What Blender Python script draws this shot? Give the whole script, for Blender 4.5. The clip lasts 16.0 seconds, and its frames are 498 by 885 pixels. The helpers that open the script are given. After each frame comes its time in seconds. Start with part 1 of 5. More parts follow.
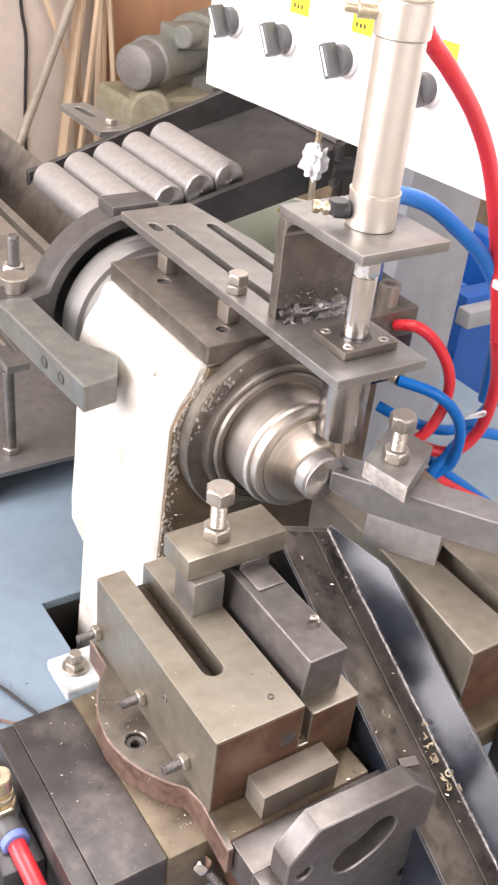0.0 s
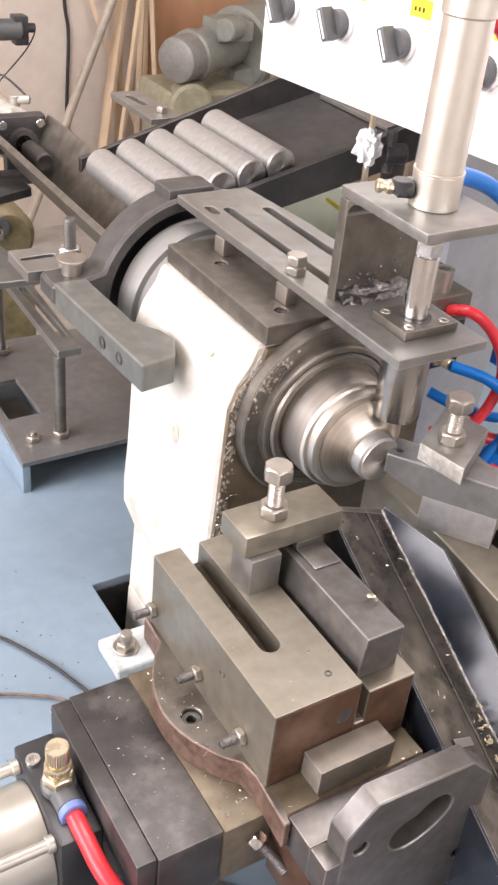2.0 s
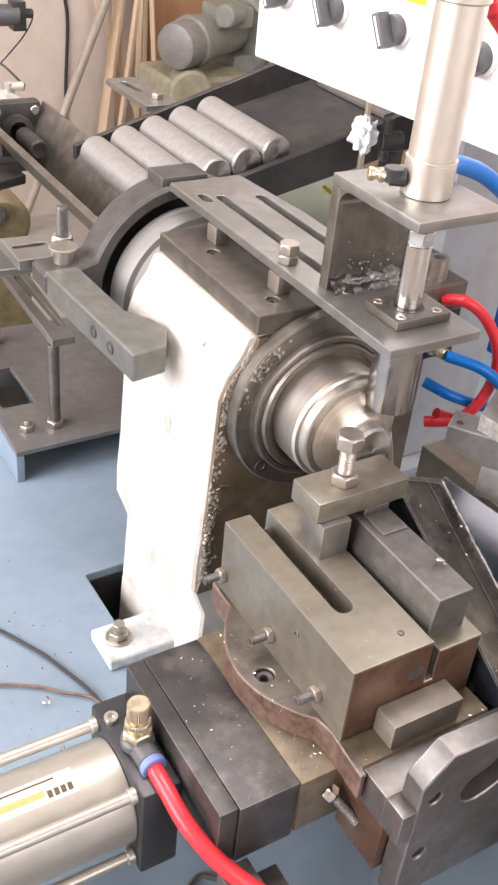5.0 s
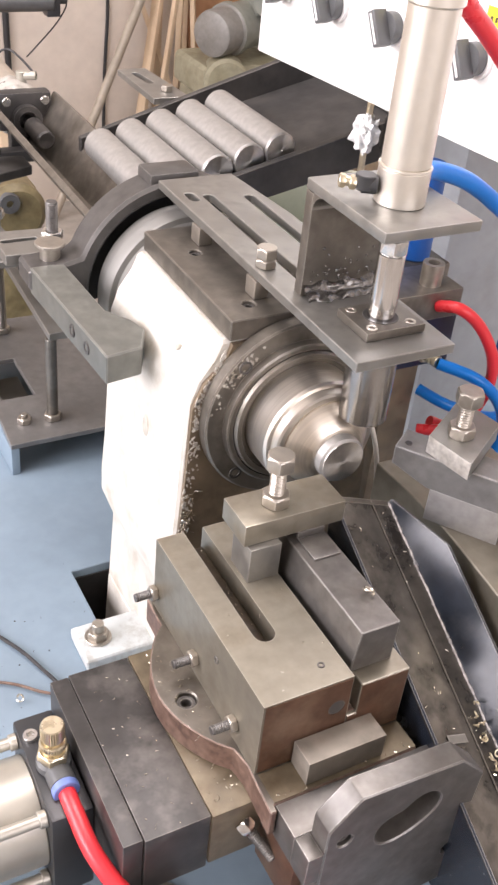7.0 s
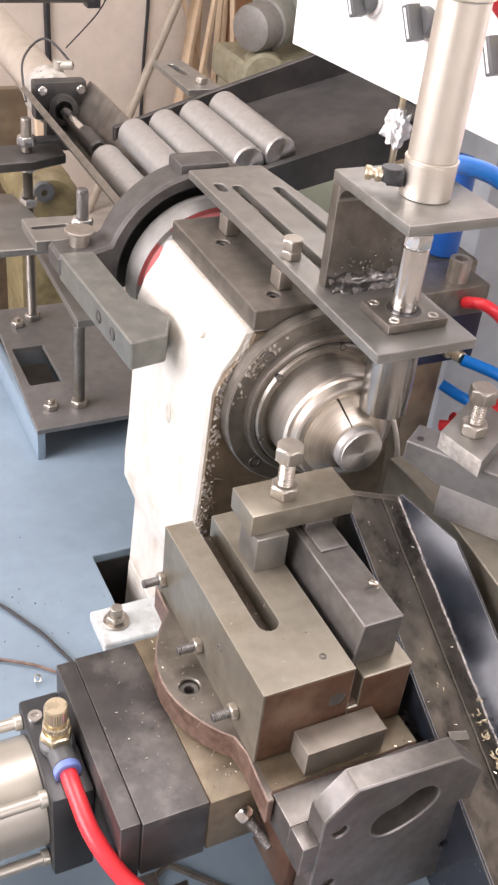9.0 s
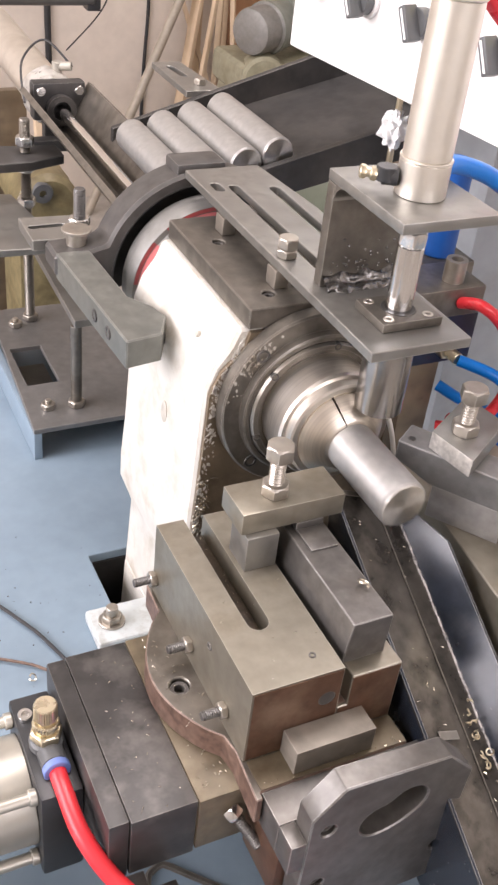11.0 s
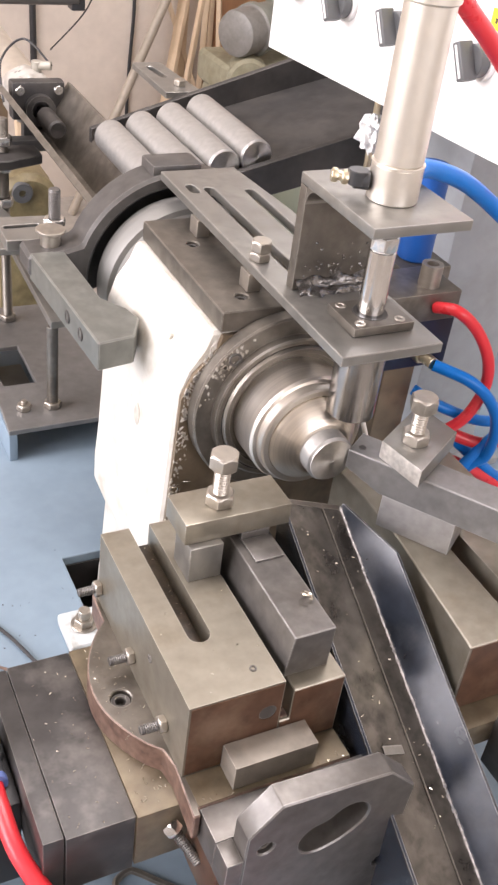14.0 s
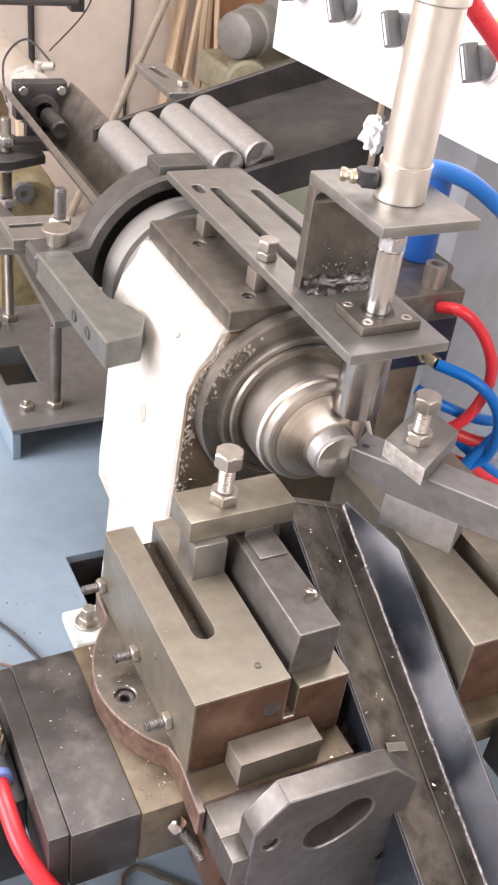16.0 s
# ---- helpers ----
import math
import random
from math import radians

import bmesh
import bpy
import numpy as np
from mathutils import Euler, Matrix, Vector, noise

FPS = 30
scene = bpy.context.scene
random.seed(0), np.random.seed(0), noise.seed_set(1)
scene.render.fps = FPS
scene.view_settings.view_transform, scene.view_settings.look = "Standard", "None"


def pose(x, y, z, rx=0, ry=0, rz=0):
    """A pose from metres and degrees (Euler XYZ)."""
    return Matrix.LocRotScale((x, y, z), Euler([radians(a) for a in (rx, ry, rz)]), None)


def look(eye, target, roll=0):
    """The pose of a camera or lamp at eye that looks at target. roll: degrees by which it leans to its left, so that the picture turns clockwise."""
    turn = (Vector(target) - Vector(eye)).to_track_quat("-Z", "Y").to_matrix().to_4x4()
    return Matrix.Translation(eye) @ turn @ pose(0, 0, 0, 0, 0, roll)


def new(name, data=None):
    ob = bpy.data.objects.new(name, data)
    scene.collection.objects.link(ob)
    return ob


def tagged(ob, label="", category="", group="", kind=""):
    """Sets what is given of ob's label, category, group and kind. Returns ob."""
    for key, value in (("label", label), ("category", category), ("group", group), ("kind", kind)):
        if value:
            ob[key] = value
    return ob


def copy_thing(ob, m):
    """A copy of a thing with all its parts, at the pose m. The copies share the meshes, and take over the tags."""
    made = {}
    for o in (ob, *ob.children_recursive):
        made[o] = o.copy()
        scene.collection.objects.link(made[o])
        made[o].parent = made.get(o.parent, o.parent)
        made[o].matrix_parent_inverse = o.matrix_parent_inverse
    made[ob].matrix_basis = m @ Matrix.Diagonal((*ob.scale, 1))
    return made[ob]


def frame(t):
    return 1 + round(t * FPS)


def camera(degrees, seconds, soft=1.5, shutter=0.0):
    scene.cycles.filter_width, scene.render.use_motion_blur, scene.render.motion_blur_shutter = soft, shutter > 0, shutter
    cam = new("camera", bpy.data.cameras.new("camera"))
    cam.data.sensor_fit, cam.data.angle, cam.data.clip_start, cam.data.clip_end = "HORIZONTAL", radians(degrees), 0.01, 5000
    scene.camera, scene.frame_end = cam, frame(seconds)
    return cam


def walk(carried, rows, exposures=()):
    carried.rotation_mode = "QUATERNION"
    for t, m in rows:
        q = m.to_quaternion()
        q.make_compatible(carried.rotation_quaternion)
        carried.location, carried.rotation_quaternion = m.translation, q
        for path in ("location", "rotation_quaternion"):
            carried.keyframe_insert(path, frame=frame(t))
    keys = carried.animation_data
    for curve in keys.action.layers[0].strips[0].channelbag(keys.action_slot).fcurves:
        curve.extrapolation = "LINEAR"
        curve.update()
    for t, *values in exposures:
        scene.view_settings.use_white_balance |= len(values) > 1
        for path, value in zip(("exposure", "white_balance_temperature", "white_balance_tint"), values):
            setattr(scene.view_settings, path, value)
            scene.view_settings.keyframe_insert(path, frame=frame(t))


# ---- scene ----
cam = camera(28.1, 16.0, soft=2.5, shutter=0.5)
PATH = [
    (0, (-0.368, -0.574, 0.757), (0.615, 0.78, -0.338), 6.5),
    (0.5, (-0.373, -0.574, 0.756), (0.595, 0.791, -0.339), 6.4),
    (1, (-0.378, -0.574, 0.755), (0.578, 0.8, -0.34), 6.4),
    (1.5, (-0.381, -0.575, 0.752), (0.563, 0.805, -0.346), 6.2),
    (2, (-0.391, -0.573, 0.746), (0.539, 0.811, -0.359), 6.0),
    (2.5, (-0.393, -0.57, 0.743), (0.521, 0.815, -0.374), 5.7),
    (3, (-0.392, -0.575, 0.745), (0.517, 0.808, -0.38), 5.5),
    (5.5, (-0.371, -0.572, 0.745), (0.552, 0.8, -0.38), 6.2),
    (6, (-0.343, -0.577, 0.748), (0.566, 0.798, -0.384), 6.0),
    (6.5, (-0.331, -0.582, 0.754), (0.549, 0.802, -0.39), 6.1),
    (7, (-0.322, -0.581, 0.755), (0.519, 0.82, -0.399), 6.3),
    (7.5, (-0.318, -0.581, 0.754), (0.495, 0.829, -0.407), 6.5),
    (8, (-0.318, -0.585, 0.756), (0.477, 0.832, -0.411), 6.5),
    (10.5, (-0.322, -0.594, 0.752), (0.463, 0.832, -0.409), 6.9),
    (11, (-0.317, -0.596, 0.752), (0.472, 0.831, -0.407), 7.0),
    (11.5, (-0.316, -0.599, 0.753), (0.477, 0.825, -0.406), 7.2),
    (12, (-0.319, -0.598, 0.754), (0.482, 0.822, -0.404), 7.5),
    (12.5, (-0.318, -0.597, 0.752), (0.49, 0.823, -0.402), 7.7),
    (13, (-0.31, -0.598, 0.752), (0.503, 0.82, -0.401), 8.0),
    (13.5, (-0.307, -0.597, 0.752), (0.509, 0.819, -0.401), 8.1),
    (14, (-0.305, -0.597, 0.752), (0.51, 0.82, -0.401), 8.0),
    (14.5, (-0.308, -0.597, 0.752), (0.509, 0.818, -0.401), 8.1),
    (15, (-0.313, -0.6, 0.754), (0.505, 0.815, -0.399), 8.1),
    (15.5, (-0.318, -0.597, 0.754), (0.504, 0.817, -0.398), 8.2),
    (16, (-0.316, -0.598, 0.751), (0.509, 0.816, -0.397), 8.3),
]
EXPOSURES = [(t, stops + 0.12, 6500, 21) for t, stops in ((0, 0.23), (0.5, 0.17), (1, 0.14), (2.5, 0.06), (3, 0.06), (5.5, 0.15), (7.5, 0.06), (8.2, 0.05), (10.5, -0.10), (11.0, -0.05), (12.0, 0.04), (12.5, 0.04), (14, 0.10), (16, 0.10))]
walk(cam, [(t, look(e, a, r)) for t, e, a, r in PATH], EXPOSURES)

AX, AZ = 0.059, 0.310          # spindle axis
ROD_R, ROD_L = 0.0197, 0.165   # bar blanks

# ---- world, light, exposure ----
world = bpy.data.worlds.new("workshop_sky")
scene.world = world
world.use_nodes = True
wn = world.node_tree.nodes
sky = wn.new("ShaderNodeTexSky")
sky.sky_type, sky.sun_disc = "NISHITA", False
sky.sun_elevation, sky.sun_rotation = radians(40), radians(250)
world.node_tree.links.new(sky.outputs[0], wn["Background"].inputs[0])
wn["Background"].inputs[1].default_value = 0.12


def area_light(name, m, sx, sy, watts, colour):
    lamp = bpy.data.lights.new(name, "AREA")
    lamp.shape, lamp.size, lamp.size_y, lamp.energy, lamp.color = "RECTANGLE", sx, sy, watts, colour
    ob = new(name, lamp)
    ob.matrix_world = m
    return ob


area_light("window_daylight", look((-2.40, 0.3, 1.35), (0.0, 0.1, 0.25)), 2.6, 1.6, 120, (1.0, 0.985, 0.96))
# added fill from behind the camera, no window known there
area_light("front_fill_light", look((0.6, -2.85, 1.5), (0.2, 0.0, 0.3)), 2.4, 1.3, 46, (1.0, 0.97, 0.93))
# unseen overhead fill, added to lift the upward faces
tube = area_light("overhead_fill_light", look((0.2, 0.4, 2.28), (0.2, 0.4, 0.0)), 1.6, 0.5, 38, (1.0, 0.97, 0.92))


# ---- materials ----
def material(name, colour, rough=0.5, metal=0.0, vary=0.15, scale=60, bump=0.02, stain=None, stain_scale=14,
             stain_amount=0.5, grain=None, coat=0.0, rough_vary=0.12, spec=0.5, brushed=0.0, worn=None):
    """Principled surface with a fine grain, large patches of a second colour, varied gloss and fine relief."""
    m = bpy.data.materials.new(name)
    m.use_nodes = True
    nt = m.node_tree
    n, l = nt.nodes, nt.links
    b = n["Principled BSDF"]
    co = n.new("ShaderNodeTexCoord")
    mp = n.new("ShaderNodeMapping")
    l.new(co.outputs["Object"], mp.inputs[0])
    if grain:
        mp.inputs["Scale"].default_value = grain
    fine = n.new("ShaderNodeTexNoise")
    fine.inputs["Scale"].default_value, fine.inputs["Detail"].default_value = scale, 8
    l.new(mp.outputs[0], fine.inputs["Vector"])
    big = n.new("ShaderNodeTexNoise")
    big.inputs["Scale"].default_value, big.inputs["Detail"].default_value = stain_scale, 5
    big.inputs["Roughness"].default_value = 0.65
    l.new(co.outputs["Object"], big.inputs["Vector"])
    ramp = n.new("ShaderNodeValToRGB")
    ramp.color_ramp.elements[0].position, ramp.color_ramp.elements[1].position = 0.3, 0.7
    lo = [max(0, c * (1 - vary)) for c in colour]
    hi = [min(1, c * (1 + vary)) for c in colour]
    ramp.color_ramp.elements[0].color, ramp.color_ramp.elements[1].color = (*lo, 1), (*hi, 1)
    l.new(fine.outputs["Fac"], ramp.inputs[0])
    mask = n.new("ShaderNodeValToRGB")
    mask.color_ramp.elements[0].position, mask.color_ramp.elements[1].position = 0.48, 0.68
    mask.color_ramp.elements[0].color = (0, 0, 0, 1)
    mask.color_ramp.elements[1].color = (stain_amount,) * 3 + (1,)
    l.new(big.outputs["Fac"], mask.inputs[0])
    mix = n.new("ShaderNodeMix")
    mix.data_type = "RGBA"
    l.new(mask.outputs[0], mix.inputs["Factor"])
    l.new(ramp.outputs[0], mix.inputs[6])
    mix.inputs[7].default_value = (*(stain or [c * 0.55 for c in colour]), 1)
    if worn:
        # rubbed edges, broken up by the grain
        bev, geo, dot = n.new("ShaderNodeBevel"), n.new("ShaderNodeNewGeometry"), n.new("ShaderNodeVectorMath")
        bev.samples, bev.inputs["Radius"].default_value = 4, 0.0014
        dot.operation = "DOT_PRODUCT"
        l.new(bev.outputs[0], dot.inputs[0])
        l.new(geo.outputs["Normal"], dot.inputs[1])
        rub = n.new("ShaderNodeMapRange")
        rub.inputs["From Min"].default_value, rub.inputs["From Max"].default_value = 0.985, 0.86
        l.new(dot.outputs["Value"], rub.inputs["Value"])
        brk = n.new("ShaderNodeMath")
        brk.operation = "MULTIPLY"
        l.new(rub.outputs[0], brk.inputs[0])
        l.new(big.outputs["Fac"], brk.inputs[1])
        edge = n.new("ShaderNodeMix")
        edge.data_type = "RGBA"
        l.new(brk.outputs[0], edge.inputs["Factor"])
        l.new(mix.outputs[2], edge.inputs[6])
        edge.inputs[7].default_value = (*worn, 1)
        mix = edge
    l.new(mix.outputs[2], b.inputs["Base Color"])
    gl = n.new("ShaderNodeMapRange")
    gl.inputs["To Min"].default_value, gl.inputs["To Max"].default_value = max(0.03, rough - rough_vary), min(1, rough + rough_vary)
    l.new(big.outputs["Fac"], gl.inputs["Value"])
    l.new(gl.outputs[0], b.inputs["Roughness"])
    b.inputs["Metallic"].default_value = metal
    b.inputs["Coat Weight"].default_value = coat
    b.inputs["Specular IOR Level"].default_value = spec
    if brushed:
        tg = n.new("ShaderNodeTangent")
        tg.direction_type, tg.axis = "RADIAL", "Y"
        l.new(tg.outputs[0], b.inputs["Tangent"])
        b.inputs["Anisotropic"].default_value = brushed
    if bump:
        bp = n.new("ShaderNodeBump")
        bp.inputs["Strength"].default_value, bp.inputs["Distance"].default_value = min(1, bump * 10), 0.0006
        l.new(fine.outputs["Fac"], bp.inputs["Height"])
        l.new(bp.outputs[0], b.inputs["Normal"])
    return m


STEEL = material("ground_steel", (0.43, 0.395, 0.345), 0.38, 0.85, 0.12, 90, 0.02, (0.24, 0.21, 0.17), 22, 0.45, worn=(0.56, 0.52, 0.46))
TURNED = material("turned_steel", (0.72, 0.68, 0.62), 0.32, 0.95, 0.12, 14, 0.015, (0.48, 0.43, 0.36), 20, 0.35, grain=(1, 60, 1), brushed=0.6)
COLLET = material("turned_collet_steel", (0.60, 0.545, 0.465), 0.34, 0.95, 0.12, 14, 0.015, (0.40, 0.34, 0.27), 20, 0.4, grain=(1, 60, 1))
FACED = material("faced_end_steel", (0.62, 0.60, 0.56), 0.34, 1.0, 0.10, 200, 0.01, (0.50, 0.48, 0.44), 60, 0.3, brushed=0.85)
BARSTEEL = material("ground_grey_tool_bar", (0.245, 0.243, 0.238), 0.42, 0.55, 0.14, 90, 0.02, (0.14, 0.135, 0.13), 22, 0.5, worn=(0.70, 0.69, 0.68))
FOOTPAINT = material("dirty_bluish_white_paint", (0.56, 0.60, 0.60), 0.45, 0.0, 0.08, 60, 0.04, (0.34, 0.33, 0.30), 55, 0.7)
DRUM = material("dull_grey_steel", (0.25, 0.245, 0.23), 0.55, 0.3, 0.10, 80, 0.02, (0.18, 0.17, 0.15), 18, 0.5)
KEYSTEEL = material("dull_brown_steel", (0.235, 0.21, 0.175), 0.56, 0.3, 0.15, 80, 0.03, (0.14, 0.12, 0.10), 30, 0.55, worn=(0.5, 0.46, 0.40))
SCRAPED = material("scraped_bright_edge", (0.66, 0.63, 0.58), 0.4, 0.6, 0.25, 160, 0.06, (0.36, 0.33, 0.29), 60, 0.6)
FOIL = material("silvery_wrapping_tape", (0.58, 0.56, 0.52), 0.3, 0.45, 0.2, 90, 0.05, (0.36, 0.34, 0.31), 45, 0.6)
BRIGHT = material("bright_steel", (0.70, 0.69, 0.67), 0.22, 0.95, 0.08, 120, 0.01, (0.50, 0.47, 0.43), 30, 0.3)
BLANK = material("bar_blank_steel", (0.46, 0.455, 0.44), 0.45, 0.75, 0.10, 140, 0.02, (0.34, 0.33, 0.31), 18, 0.35)
CHROME = material("chromed_rod", (0.80, 0.79, 0.78), 0.10, 1.0, 0.03, 200, 0.0, (0.7, 0.69, 0.68), 20, 0.2, rough_vary=0.04)
OILY = material("oily_dark_steel", (0.185, 0.168, 0.145), 0.36, 0.7, 0.2, 70, 0.03, (0.085, 0.072, 0.055), 20, 0.65, worn=(0.50, 0.47, 0.42))
PLATE = material("weathered_plate_steel", (0.285, 0.278, 0.258), 0.40, 0.75, 0.16, 80, 0.03, (0.15, 0.138, 0.12), 20, 0.5, worn=(0.62, 0.60, 0.56))
TOOLSTEEL = material("grey_tool_steel", (0.150, 0.142, 0.132), 0.38, 0.6, 0.18, 100, 0.02, (0.092, 0.08, 0.068), 24, 0.65, worn=(0.62, 0.60, 0.57))
PALETOOL = material("pale_tool_steel", (0.37, 0.362, 0.35), 0.42, 0.5, 0.14, 100, 0.02, (0.24, 0.23, 0.215), 24, 0.5, worn=(0.75, 0.74, 0.73))
POSTRUST = material("red_browned_steel", (0.155, 0.085, 0.055), 0.36, 0.55, 0.25, 80, 0.03, (0.30, 0.21, 0.145), 16, 0.7)
POST = material("oil_browned_steel", (0.285, 0.262, 0.212), 0.38, 0.7, 0.12, 80, 0.02, (0.185, 0.155, 0.108), 18, 0.55, worn=(0.62, 0.58, 0.50))
RUST = material("rusty_flame_cut_edge", (0.145, 0.088, 0.066), 0.5, 0.3, 0.35, 160, 0.07, (0.25, 0.17, 0.13), 40, 0.5, worn=(0.42, 0.33, 0.27))
TAN = material("varnish_oiled_steel", (0.150, 0.122, 0.080), 0.42, 0.35, 0.25, 70, 0.03, (0.085, 0.060, 0.034), 26, 0.75)
BLACK = material("black_oxide_steel", (0.055, 0.052, 0.05), 0.42, 0.45, 0.25, 60, 0.03, (0.20, 0.185, 0.17), 13, 0.75, worn=(0.36, 0.34, 0.31))
GUN = material("grey_black_forged_steel", (0.105, 0.10, 0.095), 0.45, 0.5, 0.2, 70, 0.03, (0.055, 0.05, 0.045), 12, 0.5, worn=(0.36, 0.345, 0.325))
SLEEVE = material("dark_polished_sleeve", (0.34, 0.325, 0.31), 0.2, 0.95, 0.1, 60, 0.01, (0.2, 0.19, 0.18), 18, 0.5)
MATT = material("matt_black_steel", (0.042, 0.040, 0.039), 0.5, 0.2, 0.25, 60, 0.03, (0.10, 0.09, 0.08), 12, 0.5, worn=(0.30, 0.285, 0.265))
CHUTE = material("black_painted_sheet", (0.017, 0.022, 0.032), 0.24, 0.0, 0.3, 60, 0.03, (0.045, 0.05, 0.058), 24, 0.7, spec=0.6, worn=(0.50, 0.50, 0.50))
CHUTE_FLOOR = material("oily_worn_sheet", (0.135, 0.124, 0.108), 0.24, 0.65, 0.35, 60, 0.04, (0.034, 0.030, 0.027), 32, 0.85)
CASTING = material("brown_oily_cast_iron", (0.20, 0.155, 0.105), 0.42, 0.35, 0.25, 80, 0.05, (0.105, 0.075, 0.045), 20, 0.6)
WHITE = material("chipped_white_paint", (0.64, 0.62, 0.565), 0.42, 0.0, 0.08, 45, 0.06, (0.43, 0.37, 0.275), 26, 0.6, worn=(0.20, 0.15, 0.10))
BOXWHITE = material("white_enamel", (0.84, 0.84, 0.83), 0.38, 0.0, 0.02, 60, 0.01, (0.78, 0.78, 0.77), 6, 0.4)
BED = material("blue_grey_enamel", (0.225, 0.30, 0.365), 0.38, 0.0, 0.05, 50, 0.015, (0.18, 0.24, 0.29), 5, 0.5)
BRASS = material("brass", (0.70, 0.615, 0.45), 0.3, 0.95, 0.1, 120, 0.02, (0.46, 0.37, 0.22), 60, 0.5)
NICKEL = material("satin_nickel_tube", (0.76, 0.72, 0.65), 0.40, 0.9, 0.05, 60, 0.01, (0.52, 0.47, 0.40), 12, 0.4)
ALU = material("anodised_aluminium", (0.46, 0.44, 0.385), 0.42, 0.6, 0.06, 60, 0.01, (0.36, 0.34, 0.30), 14, 0.5)
RED = material("red_polyurethane", (0.74, 0.035, 0.045), 0.3, 0.0, 0.03, 40, 0.0, (0.68, 0.035, 0.04), 20, 0.4)
BLUE = material("blue_polyurethane", (0.0, 0.16, 0.56), 0.32, 0.0, 0.03, 40, 0.0, (0.0, 0.14, 0.50), 20, 0.4, spec=0.35)
BINBLUE = material("blue_bin_plastic", (0.01, 0.10, 0.40), 0.4, 0.0, 0.1, 40, 0.0, (0.01, 0.07, 0.3), 6, 0.5)
NAVY = material("navy_plastic", (0.006, 0.010, 0.030), 0.3, 0.0, 0.2, 40, 0.01, (0.012, 0.022, 0.06), 20, 0.5)
BLACKPLASTIC = material("black_plastic", (0.035, 0.036, 0.038), 0.35, 0.0, 0.1, 60, 0.01, (0.06, 0.06, 0.06), 25, 0.4)
GREYPLASTIC = material("grey_plastic", (0.095, 0.098, 0.10), 0.4, 0.0, 0.1, 60, 0.01, (0.10, 0.10, 0.10), 25, 0.4)
YELLOW = material("yellow_paper", (0.85, 0.72, 0.03), 0.6, 0.0, 0.05, 60, 0.01, (0.75, 0.62, 0.03), 30, 0.4)
INK = material("dark_ink", (0.08, 0.06, 0.03), 0.6, 0.0, 0.1, 60, 0.0)
REDPAINT = material("red_paint", (0.42, 0.12, 0.12), 0.45, 0.0, 0.15, 80, 0.02, (0.38, 0.10, 0.09), 30, 0.5)
WALLPAINT = material("beige_plaster", (0.63, 0.56, 0.485), 0.75, 0.0, 0.05, 25, 0.03, (0.52, 0.455, 0.385), 2.2, 0.5)
ROOMPAINT = material("off_white_plaster", (0.66, 0.62, 0.57), 0.8, 0.0, 0.05, 25, 0.03, (0.58, 0.54, 0.49), 2, 0.5)
CONCRETE = material("concrete_floor", (0.44, 0.41, 0.37), 0.7, 0.0, 0.12, 30, 0.04, (0.32, 0.30, 0.27), 3, 0.5)
WOOD = material("pale_wood", (0.62, 0.48, 0.33), 0.6, 0.0, 0.15, 40, 0.04, (0.48, 0.35, 0.22), 6, 0.5, grain=(1, 1, 0.08))
PLY = material("reddish_plywood", (0.40, 0.215, 0.115), 0.55, 0.0, 0.12, 20, 0.02, (0.30, 0.15, 0.08), 3, 0.5, grain=(1, 1, 0.15))
CRATE = material("orange_crate_wood", (0.60, 0.36, 0.19), 0.6, 0.0, 0.12, 30, 0.03, (0.48, 0.28, 0.14), 5, 0.5, grain=(0.15, 1, 1))
GREENGREY = material("green_grey_machine_paint", (0.225, 0.235, 0.205), 0.45, 0.0, 0.1, 50, 0.02, (0.16, 0.165, 0.145), 8, 0.5)
OLIVE = material("olive_machine_paint", (0.30, 0.285, 0.20), 0.5, 0.0, 0.15, 50, 0.03, (0.20, 0.18, 0.10), 8, 0.5)
PALEGREY = material("pale_grey_frame_paint", (0.32, 0.335, 0.345), 0.45, 0.0, 0.06, 50, 0.02, (0.24, 0.23, 0.21), 9, 0.6)
TAPE = material("white_sealing_tape", (0.80, 0.80, 0.78), 0.55, 0.0, 0.05, 90, 0.05)
WELD = material("spattered_weld", (0.22, 0.21, 0.20), 0.24, 0.9, 0.3, 300, 0.08, (0.10, 0.095, 0.09), 90, 0.6)
CHIP = material("bright_swarf", (0.75, 0.70, 0.60), 0.25, 0.95, 0.15, 100, 0.0)
CABLE = material("black_rubber", (0.03, 0.03, 0.032), 0.5, 0.0, 0.1, 60, 0.01)
SMUDGE = material("grey_smudge", (0.55, 0.55, 0.54), 0.6, 0.0, 0.1, 200, 0.0)
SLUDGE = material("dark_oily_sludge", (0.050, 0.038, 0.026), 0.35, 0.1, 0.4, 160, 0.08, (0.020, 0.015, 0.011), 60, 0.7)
ARM = material("dull_green_grey_steel", (0.185, 0.190, 0.172), 0.42, 0.55, 0.14, 80, 0.02, (0.115, 0.112, 0.10), 16, 0.45, worn=(0.48, 0.47, 0.44))
BASEPLATE = material("smooth_grey_plate", (0.20, 0.195, 0.188), 0.42, 0.5, 0.12, 80, 0.02, (0.145, 0.138, 0.13), 8, 0.4, worn=(0.5, 0.49, 0.47))
PUMPBROWN = material("oily_brown_olive_paint", (0.20, 0.165, 0.085), 0.45, 0.0, 0.25, 50, 0.04, (0.09, 0.065, 0.03), 18, 0.7)
FLANGE = material("oily_grey_flange_steel", (0.26, 0.24, 0.21), 0.34, 0.8, 0.16, 80, 0.02, (0.13, 0.11, 0.085), 26, 0.6, worn=(0.60, 0.57, 0.52))
